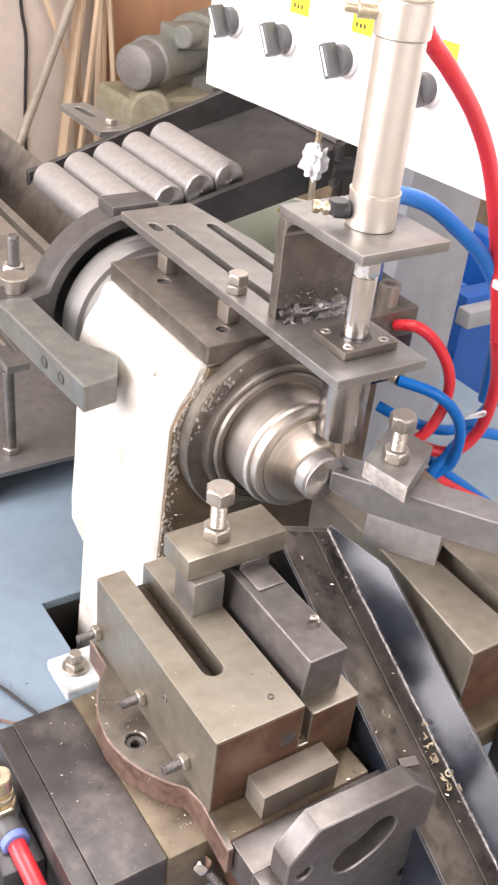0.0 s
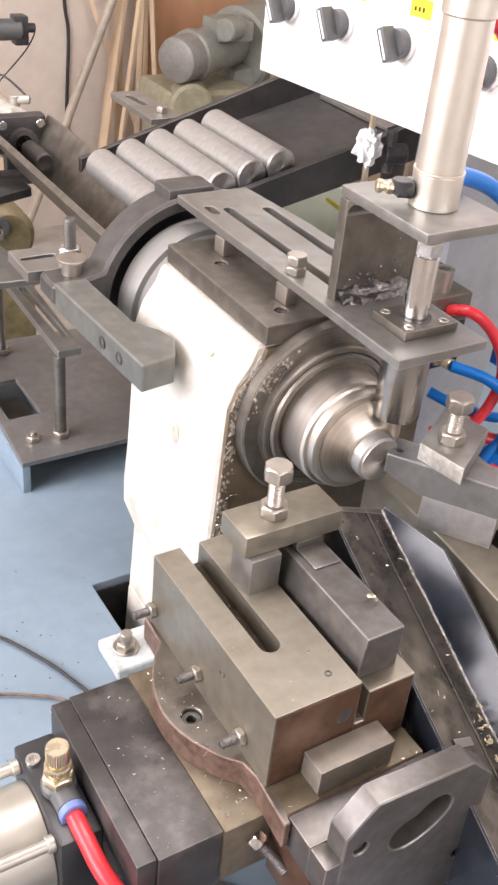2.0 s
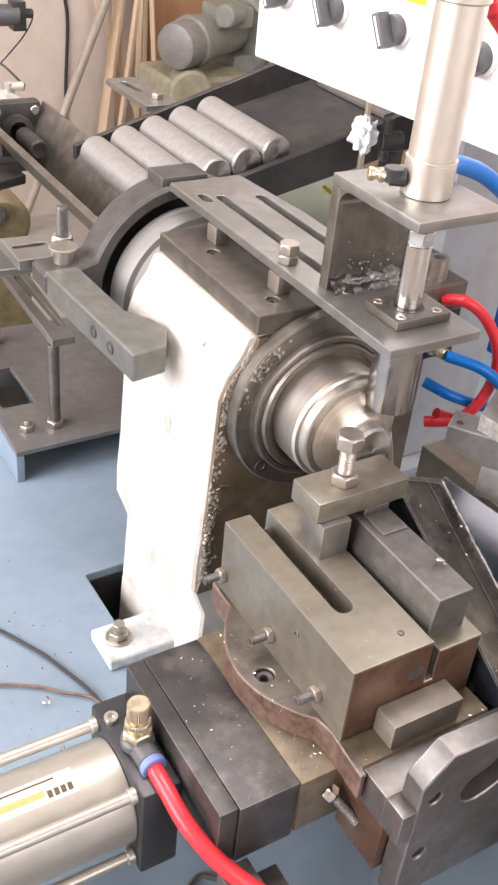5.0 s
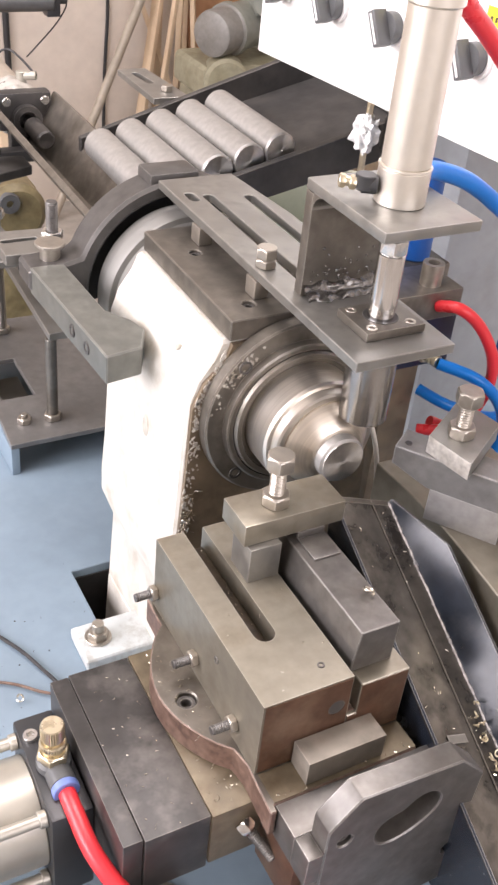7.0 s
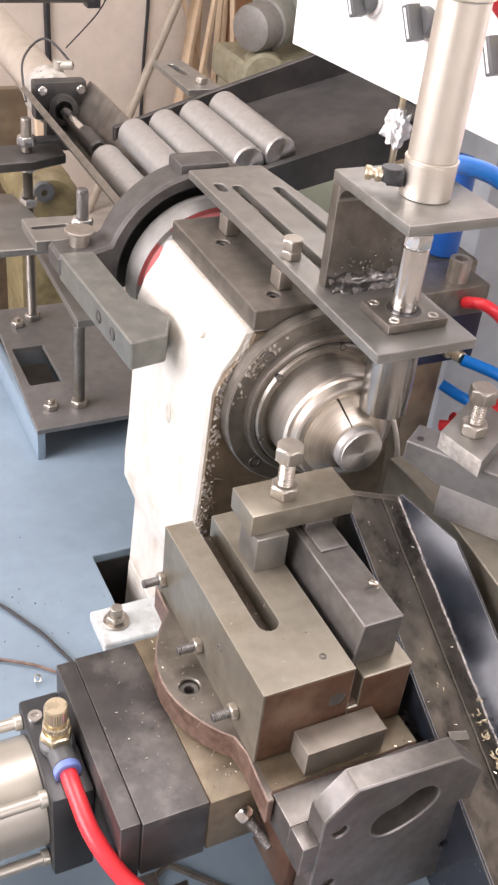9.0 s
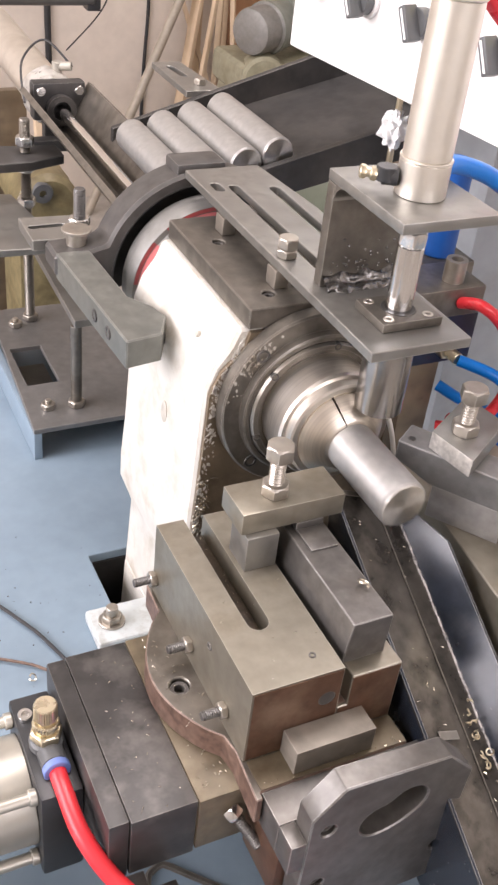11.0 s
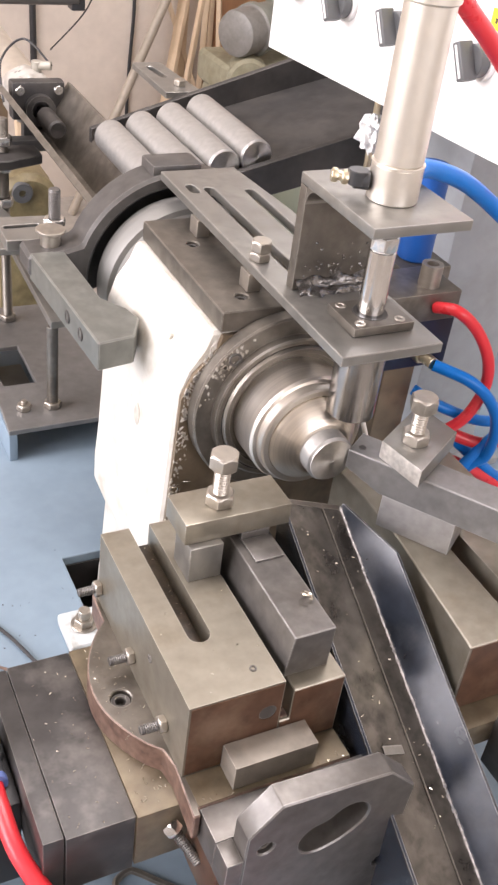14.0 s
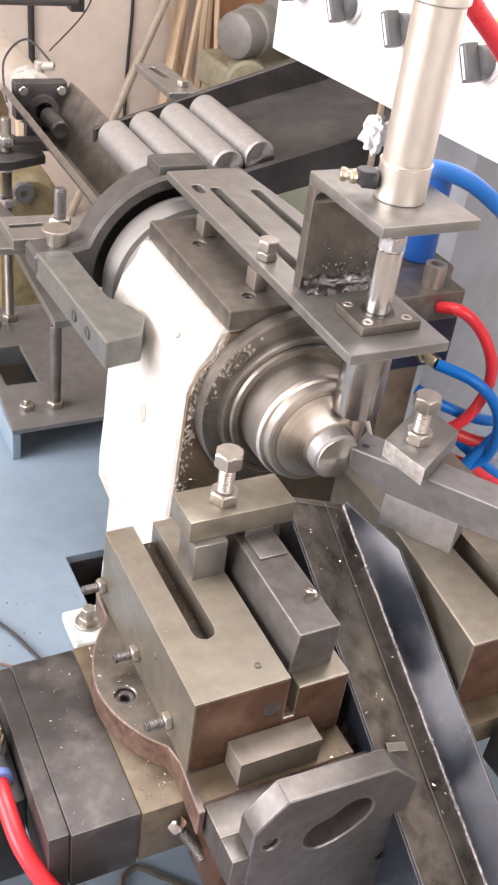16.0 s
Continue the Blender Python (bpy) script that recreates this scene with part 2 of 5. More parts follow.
PIPE = material("dull_beige_pipe", (0.42, 0.37, 0.30), 0.5, 0.1, 0.12, 40, 0.02, (0.30, 0.26, 0.20), 6, 0.5)
PLUG = material("smeared_filler", (0.46, 0.43, 0.37), 0.5, 0.0, 0.2, 120, 0.05, (0.58, 0.55, 0.49), 90, 0.7)
RINGBLUE = material("pale_blue_plastic", (0.17, 0.24, 0.55), 0.35, 0.0, 0.05, 60, 0.0)
CLEAR = material("clear_tube_plastic", (0.62, 0.60, 0.55), 0.3, 0.0, 0.1, 60, 0.0)

# ---- mesh helpers ----
ORIGIN = {}


def thing(name, base, label, category, group="", kind=""):
    ob = new(name)
    ob.empty_display_size = 0.02
    ob.location = base
    ORIGIN[ob.name] = Vector(base)
    return tagged(ob, label, category, group, kind)


def finish(bm, name, mats, smooth=27):
    bmesh.ops.recalc_face_normals(bm, faces=bm.faces[:])
    me = bpy.data.meshes.new(name)
    bm.to_mesh(me)
    bm.free()
    for m in (mats if isinstance(mats, (list, tuple)) else [mats]):
        me.materials.append(m)
    me.shade_smooth()
    me.set_sharp_from_angle(angle=radians(smooth))
    return me


def part(name, bm, mat, parent, label=""):
    o = ORIGIN[parent.name]
    bmesh.ops.translate(bm, vec=-o, verts=bm.verts)
    ob = new(name, finish(bm, name, mat))
    ob.parent = parent
    ORIGIN[ob.name] = o
    if label:
        ob["label"] = label
    return ob


def single(name, bm, mat, label, category, group="", kind=""):
    """A thing of one mesh, with its origin at the middle of its foot."""
    lo = [min(v.co[i] for v in bm.verts) for i in range(3)]
    hi = [max(v.co[i] for v in bm.verts) for i in range(3)]
    o = Vector(((lo[0] + hi[0]) / 2, (lo[1] + hi[1]) / 2, lo[2]))
    bmesh.ops.translate(bm, vec=-o, verts=bm.verts)
    ob = new(name, finish(bm, name, mat))
    ob.location = o
    ORIGIN[ob.name] = o
    return tagged(ob, label, category, group, kind)


def join(*bms):
    out = bms[0]
    for b in bms[1:]:
        me = bpy.data.meshes.new("tmp")
        b.to_mesh(me)
        b.free()
        out.from_mesh(me)
        bpy.data.meshes.remove(me)
    return out


def moved(bm, m):
    bmesh.ops.transform(bm, matrix=m, verts=bm.verts)
    return bm


def box(x0, x1, y0, y1, z0, z1, bev=0.0008, seg=2):
    bm = bmesh.new()
    bmesh.ops.create_cube(bm, size=1.0)
    for v in bm.verts:
        v.co = Vector(((x0 + x1) / 2 + v.co.x * (x1 - x0), (y0 + y1) / 2 + v.co.y * (y1 - y0), (z0 + z1) / 2 + v.co.z * (z1 - z0)))
    if bev:
        bmesh.ops.bevel(bm, geom=bm.edges[:], offset=bev, segments=seg, affect="EDGES", profile=0.6)
    return bm


def frame_to(a, b):
    d = Vector(b) - Vector(a)
    return Matrix.Translation(a) @ d.to_track_quat("Z", "Y").to_matrix().to_4x4(), d.length


def lathe(profile, a, b, seg=48, arc=None):
    """Turns (radius, distance along a to b) pairs about the line from a towards b."""
    m, _ = frame_to(a, b)
    bm = bmesh.new()
    rings = []
    for r, h in profile:
        rings.append([bm.verts.new((r * math.cos(k * math.tau / seg), r * math.sin(k * math.tau / seg), h)) for k in range(seg)]
                     if r > 1e-6 else [bm.verts.new((0, 0, h))])
    for p, q in zip(rings, rings[1:]):
        for k in range(seg):
            j = (k + 1) % seg
            if len(p) == 1 and len(q) == 1:
                continue
            if len(p) == 1:
                bm.faces.new((p[0], q[k], q[j]))
            elif len(q) == 1:
                bm.faces.new((p[k], p[j], q[0]))
            else:
                bm.faces.new((p[k], p[j], q[j], q[k]))
    return moved(bm, m)


def rod(a, b, r, seg=24, bev=0.0006, r2=None):
    _, n = frame_to(a, b)
    r2 = r if r2 is None else r2
    bev = min(bev, r * 0.4, n * 0.3)
    return lathe([(0, 0), (r - bev, 0), (r, bev), (r2, n - bev), (r2 - bev, n), (0, n)], a, b, seg)


def hexa(a, b, af, bev=0.0008):
    """A hexagonal nut or bolt head between two points, with chamfered ends."""
    _, n = frame_to(a, b)
    m, _ = frame_to(a, b)
    bm, seg, flat = bmesh.new(), 24, af / 2
    def ringed(h, k):
        out = []
        for i in range(seg):
            t = i * math.tau / seg
            rh = flat / math.cos((t % (math.pi / 3)) - math.pi / 6)
            out.append(bm.verts.new((min(rh, k) * math.cos(t), min(rh, k) * math.sin(t), h)))
        return out
    drop = min(0.0016, n * 0.2)
    rings = [ringed(0, flat * 0.96), ringed(drop, flat * 1.16), ringed(n - drop, flat * 1.16), ringed(n - drop * 0.55, flat * 1.06), ringed(n, flat * 0.95)]
    for p, q in zip(rings, rings[1:]):
        for i in range(seg):
            bm.faces.new((p[i], p[(i + 1) % seg], q[(i + 1) % seg], q[i]))
    bm.faces.new(rings[0])
    bm.faces.new(rings[-1])
    return moved(bm, m)


def thread(a, b, r, pitch=0.00175, seg=16):
    _, n = frame_to(a, b)
    prof, h = [(0, 0)], 0.0
    while h < n - pitch:
        prof += [(r * 0.86, h), (r, h + pitch / 2)]
        h += pitch
    return lathe(prof + [(r * 0.86, n), (0, n)], a, b, seg)


def prism(poly, lo, hi, axis="z", holes=(), bev=0.0):
    """A plate: a polygon with round or other holes, given as lists of pairs, pushed along an axis from lo to hi."""
    bm = bmesh.new()

    def at(p, h):
        return {"z": (p[0], p[1], h), "y": (p[0], h, p[1]), "x": (h, p[0], p[1])}[axis]
    edges = []
    for loop in (poly, *holes):
        vs = [bm.verts.new(at(p, lo)) for p in loop]
        edges += [bm.edges.new((vs[i], vs[(i + 1) % len(vs)])) for i in range(len(vs))]
    bmesh.ops.triangle_fill(bm, use_beauty=True, use_dissolve=True, edges=edges)
    faces = bm.faces[:]
    got = bmesh.ops.extrude_face_region(bm, geom=faces)
    shift = Vector(at((0, 0), hi)) - Vector(at((0, 0), lo))
    bmesh.ops.translate(bm, vec=shift, verts=[v for v in got["geom"] if isinstance(v, bmesh.types.BMVert)])
    if bev:
        sharp = [e for e in bm.edges if len(e.link_faces) == 2 and e.calc_face_angle(0) > 0.6]
        bmesh.ops.bevel(bm, geom=sharp, offset=bev, segments=1, affect="EDGES")
    return bm


def ring(x, y, r, n=20, ry=None, turn=0.0):
    ry = r if ry is None else ry
    pts = [(r * math.cos(k * math.tau / n), ry * math.sin(k * math.tau / n)) for k in range(n)]
    c, s = math.cos(turn), math.sin(turn)
    return [(x + c * a - s * b, y + s * a + c * b) for a, b in pts]


def stadium(x, y, length, width, turn=0.0, n=8):
    pts = [(length / 2 - width / 2 + width / 2 * math.sin(k * math.pi / n), -width / 2 * math.cos(k * math.pi / n)) for k in range(n + 1)]
    pts += [(-a, -b) for a, b in pts]
    c, s = math.cos(turn), math.sin(turn)
    return [(x + c * a - s * b, y + s * a + c * b) for a, b in pts]


def smooth_path(pts, n=8):
    pts = [Vector(p) for p in pts]
    out = []
    for i in range(len(pts) - 1):
        p0, p1, p2, p3 = pts[max(i - 1, 0)], pts[i], pts[i + 1], pts[min(i + 2, len(pts) - 1)]
        for k in range(n):
            t = k / n
            out.append(0.5 * ((2 * p1) + (p2 - p0) * t + (2 * p0 - 5 * p1 + 4 * p2 - p3) * t * t + (3 * p1 - p0 - 3 * p2 + p3) * t ** 3))
    return out + [pts[-1]]


def hose(pts, r, seg=14, n=8, wobble=0.0):
    path = smooth_path(pts, n)
    bm = bmesh.new()
    rings, up = [], None
    for i, p in enumerate(path):
        d = (path[min(i + 1, len(path) - 1)] - path[max(i - 1, 0)]).normalized()
        up = d.orthogonal().normalized() if up is None else (up - d * up.dot(d)).normalized()
        side = d.cross(up)
        rr = r * (1 + wobble * math.sin(i * 2.1))
        rings.append([bm.verts.new(p + (up * math.cos(k * math.tau / seg) + side * math.sin(k * math.tau / seg)) * rr) for k in range(seg)])
    for a, b in zip(rings, rings[1:]):
        for k in range(seg):
            bm.faces.new((a[k], a[(k + 1) % seg], b[(k + 1) % seg], b[k]))
    bm.faces.new(rings[0])
    bm.faces.new(rings[-1])
    return bm


def oblong(o, e1, e2, s0, s1, w0, w1, z0, z1, bev=0.0008):
    """A box laid along e1 and e2 from the point o."""
    m = Matrix(((e1[0], e2[0], 0, o[0]), (e1[1], e2[1], 0, o[1]), (0, 0, 1, 0), (0, 0, 0, 1)))
    return moved(box(s0, s1, w0, w1, z0, z1, bev), m)


def bolt(parent, x, y, z, top, af=0.019, nut=True, name="bolt"):
    """An upright hexagon bolt: head, threaded shank and a lock nut on the plate at z."""
    head = part(name, hexa((x, y, top - 0.012), (x, y, top), af), STEEL, parent, "worn steel hexagon bolt")
    part("shank", thread((x, y, z - 0.004), (x, y, top - 0.011), af * 0.315, 0.0022), STEEL, head)
    if nut:
        part("lock_nut", hexa((x, y, z), (x, y, z + 0.010), af), STEEL, head)
    return head


def socket_screw(parent, p, d, r, depth=0.005, mat=None):
    """A countersunk socket head screw, its face looking along d."""
    p, d = Vector(p), Vector(d).normalized()
    bm = lathe([(0, -depth), (r * 0.5, -depth), (r * 0.5, -0.0005), (r * 0.58, 0.0006), (r * 0.92, 0.0006), (r, -0.0004), (r, -depth - 0.001), (0, -depth - 0.001)], p, p + d, 20)
    return part("socket_screw", bm, mat or BLACK, parent)


# ---- room ----
def room():
    single("floor", box(-2.6, 2.8, -3.0, 3.1, -0.80, -0.75, 0), CONCRETE, "grey concrete workshop floor, dusty", "floor", kind="structure")
    single("ceiling", box(-2.6, 2.8, -3.0, 3.1, 2.35, 2.42, 0), ROOMPAINT, "plain off-white ceiling", "ceiling", kind="structure")
    single("wall_north", box(-2.6, 2.8, 2.90, 3.1, -0.75, 2.35, 0), WALLPAINT, "pinkish beige plaster wall with faint stains", "wall", kind="structure")
    single("wall_east", box(2.62, 2.8, -2.82, 2.897, -0.75, 2.35, 0), ROOMPAINT, "plain off-white wall", "wall", kind="structure")
    west = prism([(-2.82, -0.75), (2.897, -0.75), (2.897, 2.35), (-2.82, 2.35)], -2.6, -2.45, "x",
                 [[(-1.1, 0.45), (1.7, 0.45), (1.7, 2.2), (-1.1, 2.2)]])
    single("wall_west", west, ROOMPAINT, "off-white wall with a wide window opening", "wall", kind="structure")
    # unseen wall, its opening added to go with the front fill
    south = prism([(-2.6, -0.75), (2.8, -0.75), (2.8, 2.35), (-2.6, 2.35)], -3.0, -2.88, "y",
                  [[(-0.7, 0.75), (1.9, 0.75), (1.9, 2.2), (-0.7, 2.2)]])
    single("wall_south", south, ROOMPAINT, "off-white wall with an opening added behind the front fill lamp", "wall", kind="structure")


room()


# ---- machine bed ----
def machine_bed():
    bed = thing("machine_bed", (0.1, 0.1, -0.75), "blue-grey painted steel machine bed with a rectangular opening", "machine bed")
    hole = [(-0.066, 0.095), (0.10, 0.095), (0.10, 0.188), (-0.066, 0.188)]
    top = prism([(-0.75, -0.62), (0.72, -0.62), (0.72, 0.66), (-0.75, 0.66)], -0.012, 0.0, "z", [hole], 0.001)
    part("bed_top", top, BED, bed)
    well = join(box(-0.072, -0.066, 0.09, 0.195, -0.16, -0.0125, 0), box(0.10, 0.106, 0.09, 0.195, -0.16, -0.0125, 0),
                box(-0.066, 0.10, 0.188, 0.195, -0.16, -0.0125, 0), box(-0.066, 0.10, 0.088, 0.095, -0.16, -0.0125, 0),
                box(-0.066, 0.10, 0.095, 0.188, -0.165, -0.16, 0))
    # well walls and floor in matt black, unlike the blue bed top
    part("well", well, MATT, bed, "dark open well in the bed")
    for x0, x1, y0, y1 in ((-0.75, -0.70, -0.62, 0.66), (0.67, 0.72, -0.62, 0.66), (-0.70, 0.67, -0.62, -0.58), (-0.70, 0.67, 0.62, 0.66)):
        part("skirt", box(x0, x1, y0, y1, -0.75, -0.0125, 0.002), BED, bed)
    return bed


machine_bed()


# ---- headstock ----
def headstock():
    hs = thing("headstock", (AX, 0.08, 0.0), "white painted cast iron spindle headstock, chipped along its edges", "headstock")
    half = [(-0.006, 0.377), (-0.012, 0.362), (-0.024, 0.345), (-0.031, 0.325), (-0.033, 0.27), (-0.036, 0.19), (-0.039, 0.150),
            (-0.039, 0.122), (-0.026, 0.085), (-0.028, 0.040), (-0.030, 0.0)]
    outline = half + [(2 * AX - x, z) for x, z in reversed(half)]
    bm = prism(outline, 0.003, 0.172, "y", [], 0.0025)
    root = [(-0.030, 0.0), (-0.034, -0.078), (0.099, -0.078), (0.099, 0.0)]
    part("root", prism(root, 0.098, 0.172, "y", [], 0.0015), WHITE, hs, "painted root standing in the bed's well")
    part("casting", bm, WHITE, hs, "thick white paint, blotched with cream")
    front = [(x + 0.006 + (0.004 * math.sin(z * 90)), z - 0.002) for x, z in half if z > 0.12]
    front = front + [(2 * AX - x, z) for x, z in reversed(front)]
    part("front_face", prism(front, -0.001, 0.004, "y", [ring(AX, AZ, 0.05, 40)], 0), CASTING, hs, "bare brown oily front face")
    for y0, y1 in ((0.047, 0.097),):
        foot = part("foot", box(-0.0990, -0.0265, y0, y1, 0.0, 0.014, 0.004, 3), FOOTPAINT, hs, "dirty bluish white foot")
        part("foot_bolt", join(hexa((-0.078, 0.074, 0.0143), (-0.078, 0.074, 0.024), 0.018), rod((-0.078, 0.074, 0.014), (-0.078, 0.074, 0.034), 0.006)), STEEL, foot)
        part("washer", rod((-0.078, 0.074, 0.014), (-0.078, 0.074, 0.0165), 0.0135), STEEL, foot)
    # knocks in the paint
    part("paint_chip", moved(rod((-0.0342, 0.0, 0.0), (-0.030, 0.0, 0.0), 0.0075, 18, 0.0004), Matrix.Translation((0, 0.077, 0.258)) @ Matrix.Diagonal((1, 0.8, 1.5, 1))), PLUG, hs, "smeared filler over a plugged hole")
    part("paint_chip", rod((-0.0225, 0.047, 0.352), (-0.016, 0.047, 0.350), 0.0028, 10, 0.0005), PLUG, hs)
    return hs


headstock()


def flaked_edges():
    """Ragged flakes of white paint left along the front edge of the casting."""
    random.seed(4)
    bm = bmesh.new()
    edge = [(-0.004, 0.372), (-0.016, 0.345), (-0.026, 0.325), (-0.029, 0.27), (-0.034, 0.19), (-0.036, 0.13)]
    for i in range(330):
        k = random.random() ** 0.8 * (len(edge) - 1)
        a, b = edge[int(k)], edge[min(int(k) + 1, len(edge) - 1)]
        f = k - int(k)
        x, z = a[0] + (b[0] - a[0]) * f, a[1] + (b[1] - a[1]) * f
        x += abs(random.gauss(0, 0.0045)) - 0.001
        s = random.choice((0.0003, 0.0004, 0.0006, 0.0009, 0.0014))
        t, lean = random.random() * 3, random.uniform(-0.9, 0.9)
        vs = []
        for q in range(7):
            u, v = s * math.cos(q * 0.9) * random.uniform(0.3, 1.2), s * math.sin(q * 0.9) * random.uniform(0.6, 2.4)
            vs.append(bm.verts.new((x + u * math.cos(lean) - v * math.sin(lean), -0.0016, z + u * math.sin(lean) + v * math.cos(lean))))
        bm.faces.new(vs)
    got = bmesh.ops.extrude_face_region(bm, geom=bm.faces[:])
    bmesh.ops.translate(bm, vec=(0, 0.0008, 0), verts=[v for v in got["geom"] if isinstance(v, bmesh.types.BMVert)])
    single("paint_flakes", bm, WHITE, "white paint flakes along the casting's front edge", "paint flakes", kind="stuff")


flaked_edges()


def edge_swarf():
    """Fine pale shavings caught along the casting's front edge."""
    rnd = random.Random(17)
    bits = []
    for k in range(120):
        z = rnd.choice((rnd.gauss(0.205, 0.012), rnd.uniform(0.135, 0.24), rnd.gauss(0.150, 0.010)))
        p = Vector((-0.031 + (0.24 - z) * -0.05 + abs(rnd.gauss(0, 0.006)), -0.0025, z))
        d, bend = rnd.uniform(0, 6.28), rnd.uniform(-1.5, 1.5)
        n, pts = rnd.uniform(0.002, 0.007), [p]
        for q in range(3):
            pts.append(pts[-1] + Vector((math.cos(d + bend * q / 2), rnd.uniform(-0.25, 0.05), math.sin(d + bend * q / 2))) * n / 3)
        bits.append(hose(pts, rnd.uniform(0.0002, 0.00042), 5, 2))
    single("edge_swarf", join(*bits), CHIP, "fine pale shavings caught on the casting's front edge", "shavings", kind="stuff")


edge_swarf()


def top_plate():
    tp = thing("top_plate", (AX, 0.08, 0.377), "dark oiled steel plate on top of the headstock", "plate")
    holes = [ring(0.025, 0.119, 0.0055, 16), ring(0.026, 0.022, 0.0055, 16)]
    part("plate", prism([(0.0, 0.0), (0.118, 0.0), (0.118, 0.172), (0.0, 0.172)], 0.3775, 0.395, "z", holes, 0.0008), OILY, tp)
    for x, y in ((0.025, 0.119), (0.026, 0.022)):
        socket_screw(tp, (x, y, 0.392), (0, 0, 1), 0.0053)
    return tp


top_plate()


# ---- spindle: flange is fixed, chuck and drum turn ----
def spindle_flange():
    fl = thing("spindle_flange", (AX, 0.0, AZ - 0.08), "dark steel bearing flange with socket screws", "flange")
    prof = [(0.052, -0.001), (0.080, -0.001), (0.081, 0.0), (0.081, 0.011), (0.0795, 0.0125), (0.066, 0.0125), (0.0655, 0.019), (0.064, 0.020), (0.0605, 0.020), (0.0605, 0.010), (0.052, 0.010)]
    part("flange_ring", lathe(prof, (AX, -0.001, AZ), (AX, -1, AZ), 96), FLANGE, fl)
    rnd = random.Random(31)
    bm = bmesh.new()
    for k in range(46):
        t, r = radians(rnd.gauss(146, 11)), rnd.uniform(0.068, 0.0795)
        s = rnd.choice((0.0004, 0.0007, 0.0012, 0.0018))
        vs = [bm.verts.new((AX + r * math.cos(t) + s * math.cos(q) * rnd.uniform(0.4, 1.3), -0.0139, AZ + r * math.sin(t) + s * math.sin(q) * rnd.uniform(0.5, 1.8))) for q in (0, 0.9, 1.8, 2.7, 3.6, 4.5, 5.4)]
        bm.faces.new(vs)
    got = bmesh.ops.extrude_face_region(bm, geom=bm.faces[:])
    bmesh.ops.translate(bm, vec=(0, 0.0006, 0), verts=[v for v in got["geom"] if isinstance(v, bmesh.types.BMVert)])
    tagged(part("paint_dabs", bm, WHITE, fl, "white paint dabs"), kind="stuff")
    for a in (135, 225, 45, 315):
        socket_screw(fl, (AX + 0.0715 * math.cos(radians(a)), -0.0135, AZ + 0.0715 * math.sin(radians(a))), (0, -1, 0), 0.0062, 0.004)
    return fl


spindle_flange()


def spindle():
    sp = thing("spindle", (AX, 0.0, AZ), "polished steel spindle nose with a split collet", "spindle")
    a, b = (AX, 0.0, AZ), (AX, -1, AZ)
    nut = [(0.0445, -0.002), (0.0595, -0.002), (0.0595, 0.021), (0.058, 0.0235), (0.054, 0.0235), (0.053, 0.020), (0.0445, 0.020)]
    ringp = part("nose_ring", lathe(nut, a, b, 96), FLANGE, sp, "dark threaded ring with small holes")
    for k in range(6):
        t = radians(20 + 60 * k)
        socket_screw(ringp, (AX + 0.0565 * math.cos(t), -0.0232, AZ + 0.0565 * math.sin(t)), (0, -1, 0), 0.0034, 0.003)
    nose = [(0.0195, 0.005), (0.0490, 0.005), (0.0490, 0.0495), (0.0475, 0.052), (0.0445, 0.0525), (0.0440, 0.060), (0.0425, 0.0615), (0.0385, 0.0615), (0.0195, 0.050)]
    part("chuck_nose", lathe(nose, a, b, 96), TURNED, sp, "bright turned chuck nose")
    # collet in four jaws with open slots
    for k in range(3):
        seg, pts = 22, []
        bm = bmesh.new()
        prof = [(0.0193, 0.045), (0.0372, 0.045), (0.0378, 0.063), (0.0365, 0.0645), (0.0235, 0.0775), (0.0215, 0.0785), (0.0193, 0.0785)]
        rows = []
        for j in range(seg + 1):
            t = radians(110 + 120 * k + 1.4 + (120 - 2.8) * j / seg)
            rows.append([bm.verts.new((AX + r * math.cos(t), -h, AZ + r * math.sin(t))) for r, h in prof])
        for p, q in zip(rows, rows[1:]):
            for i in range(len(prof)):
                i2 = (i + 1) % len(prof)
                bm.faces.new((p[i], p[i2], q[i2], q[i]))
        bm.faces.new(rows[0])
        bm.faces.new(rows[-1])
        part("collet_jaw", bm, COLLET, sp, "bright steel collet jaw")
    tube_prof = [(0.0195, -0.25), (0.040, -0.25), (0.040, 0.004), (0.0195, 0.004)]
    part("spindle_tube", lathe([(r, h) for r, h in tube_prof] + [tube_prof[0]], a, b, 48), STEEL, sp)
    drum = [(0.042, -0.180), (0.0768, -0.180), (0.0768, -0.196), (0.0818, -0.197), (0.0828, -0.199), (0.0828, -0.213), (0.0818, -0.214), (0.0813, -0.216), (0.0813, -0.228), (0.080, -0.230), (0.042, -0.230)]
    dr = part("drum", lathe(drum, a, b, 96), DRUM, sp, "grey steel drum behind the headstock")
    bm = bmesh.new()
    for t0, t1 in ((92, 128), (140, 172)):
        vs = []
        for j in range(13):
            t = radians(t0 + (t1 - t0) * j / 12)
            vs.append([bm.verts.new((AX + r * math.cos(t), y, AZ + r * math.sin(t))) for r, y in ((0.0772, 0.181), (0.0774, 0.1963), (0.0819, 0.1960))])
        for p, q in zip(vs, vs[1:]):
            bm.faces.new((p[0], p[1], q[1], q[0]))
            bm.faces.new((p[1], p[2], q[2], q[1]))
    part("red_mark", bm, REDPAINT, dr, "faded red paint mark")
    return sp


SPINDLE = spindle()


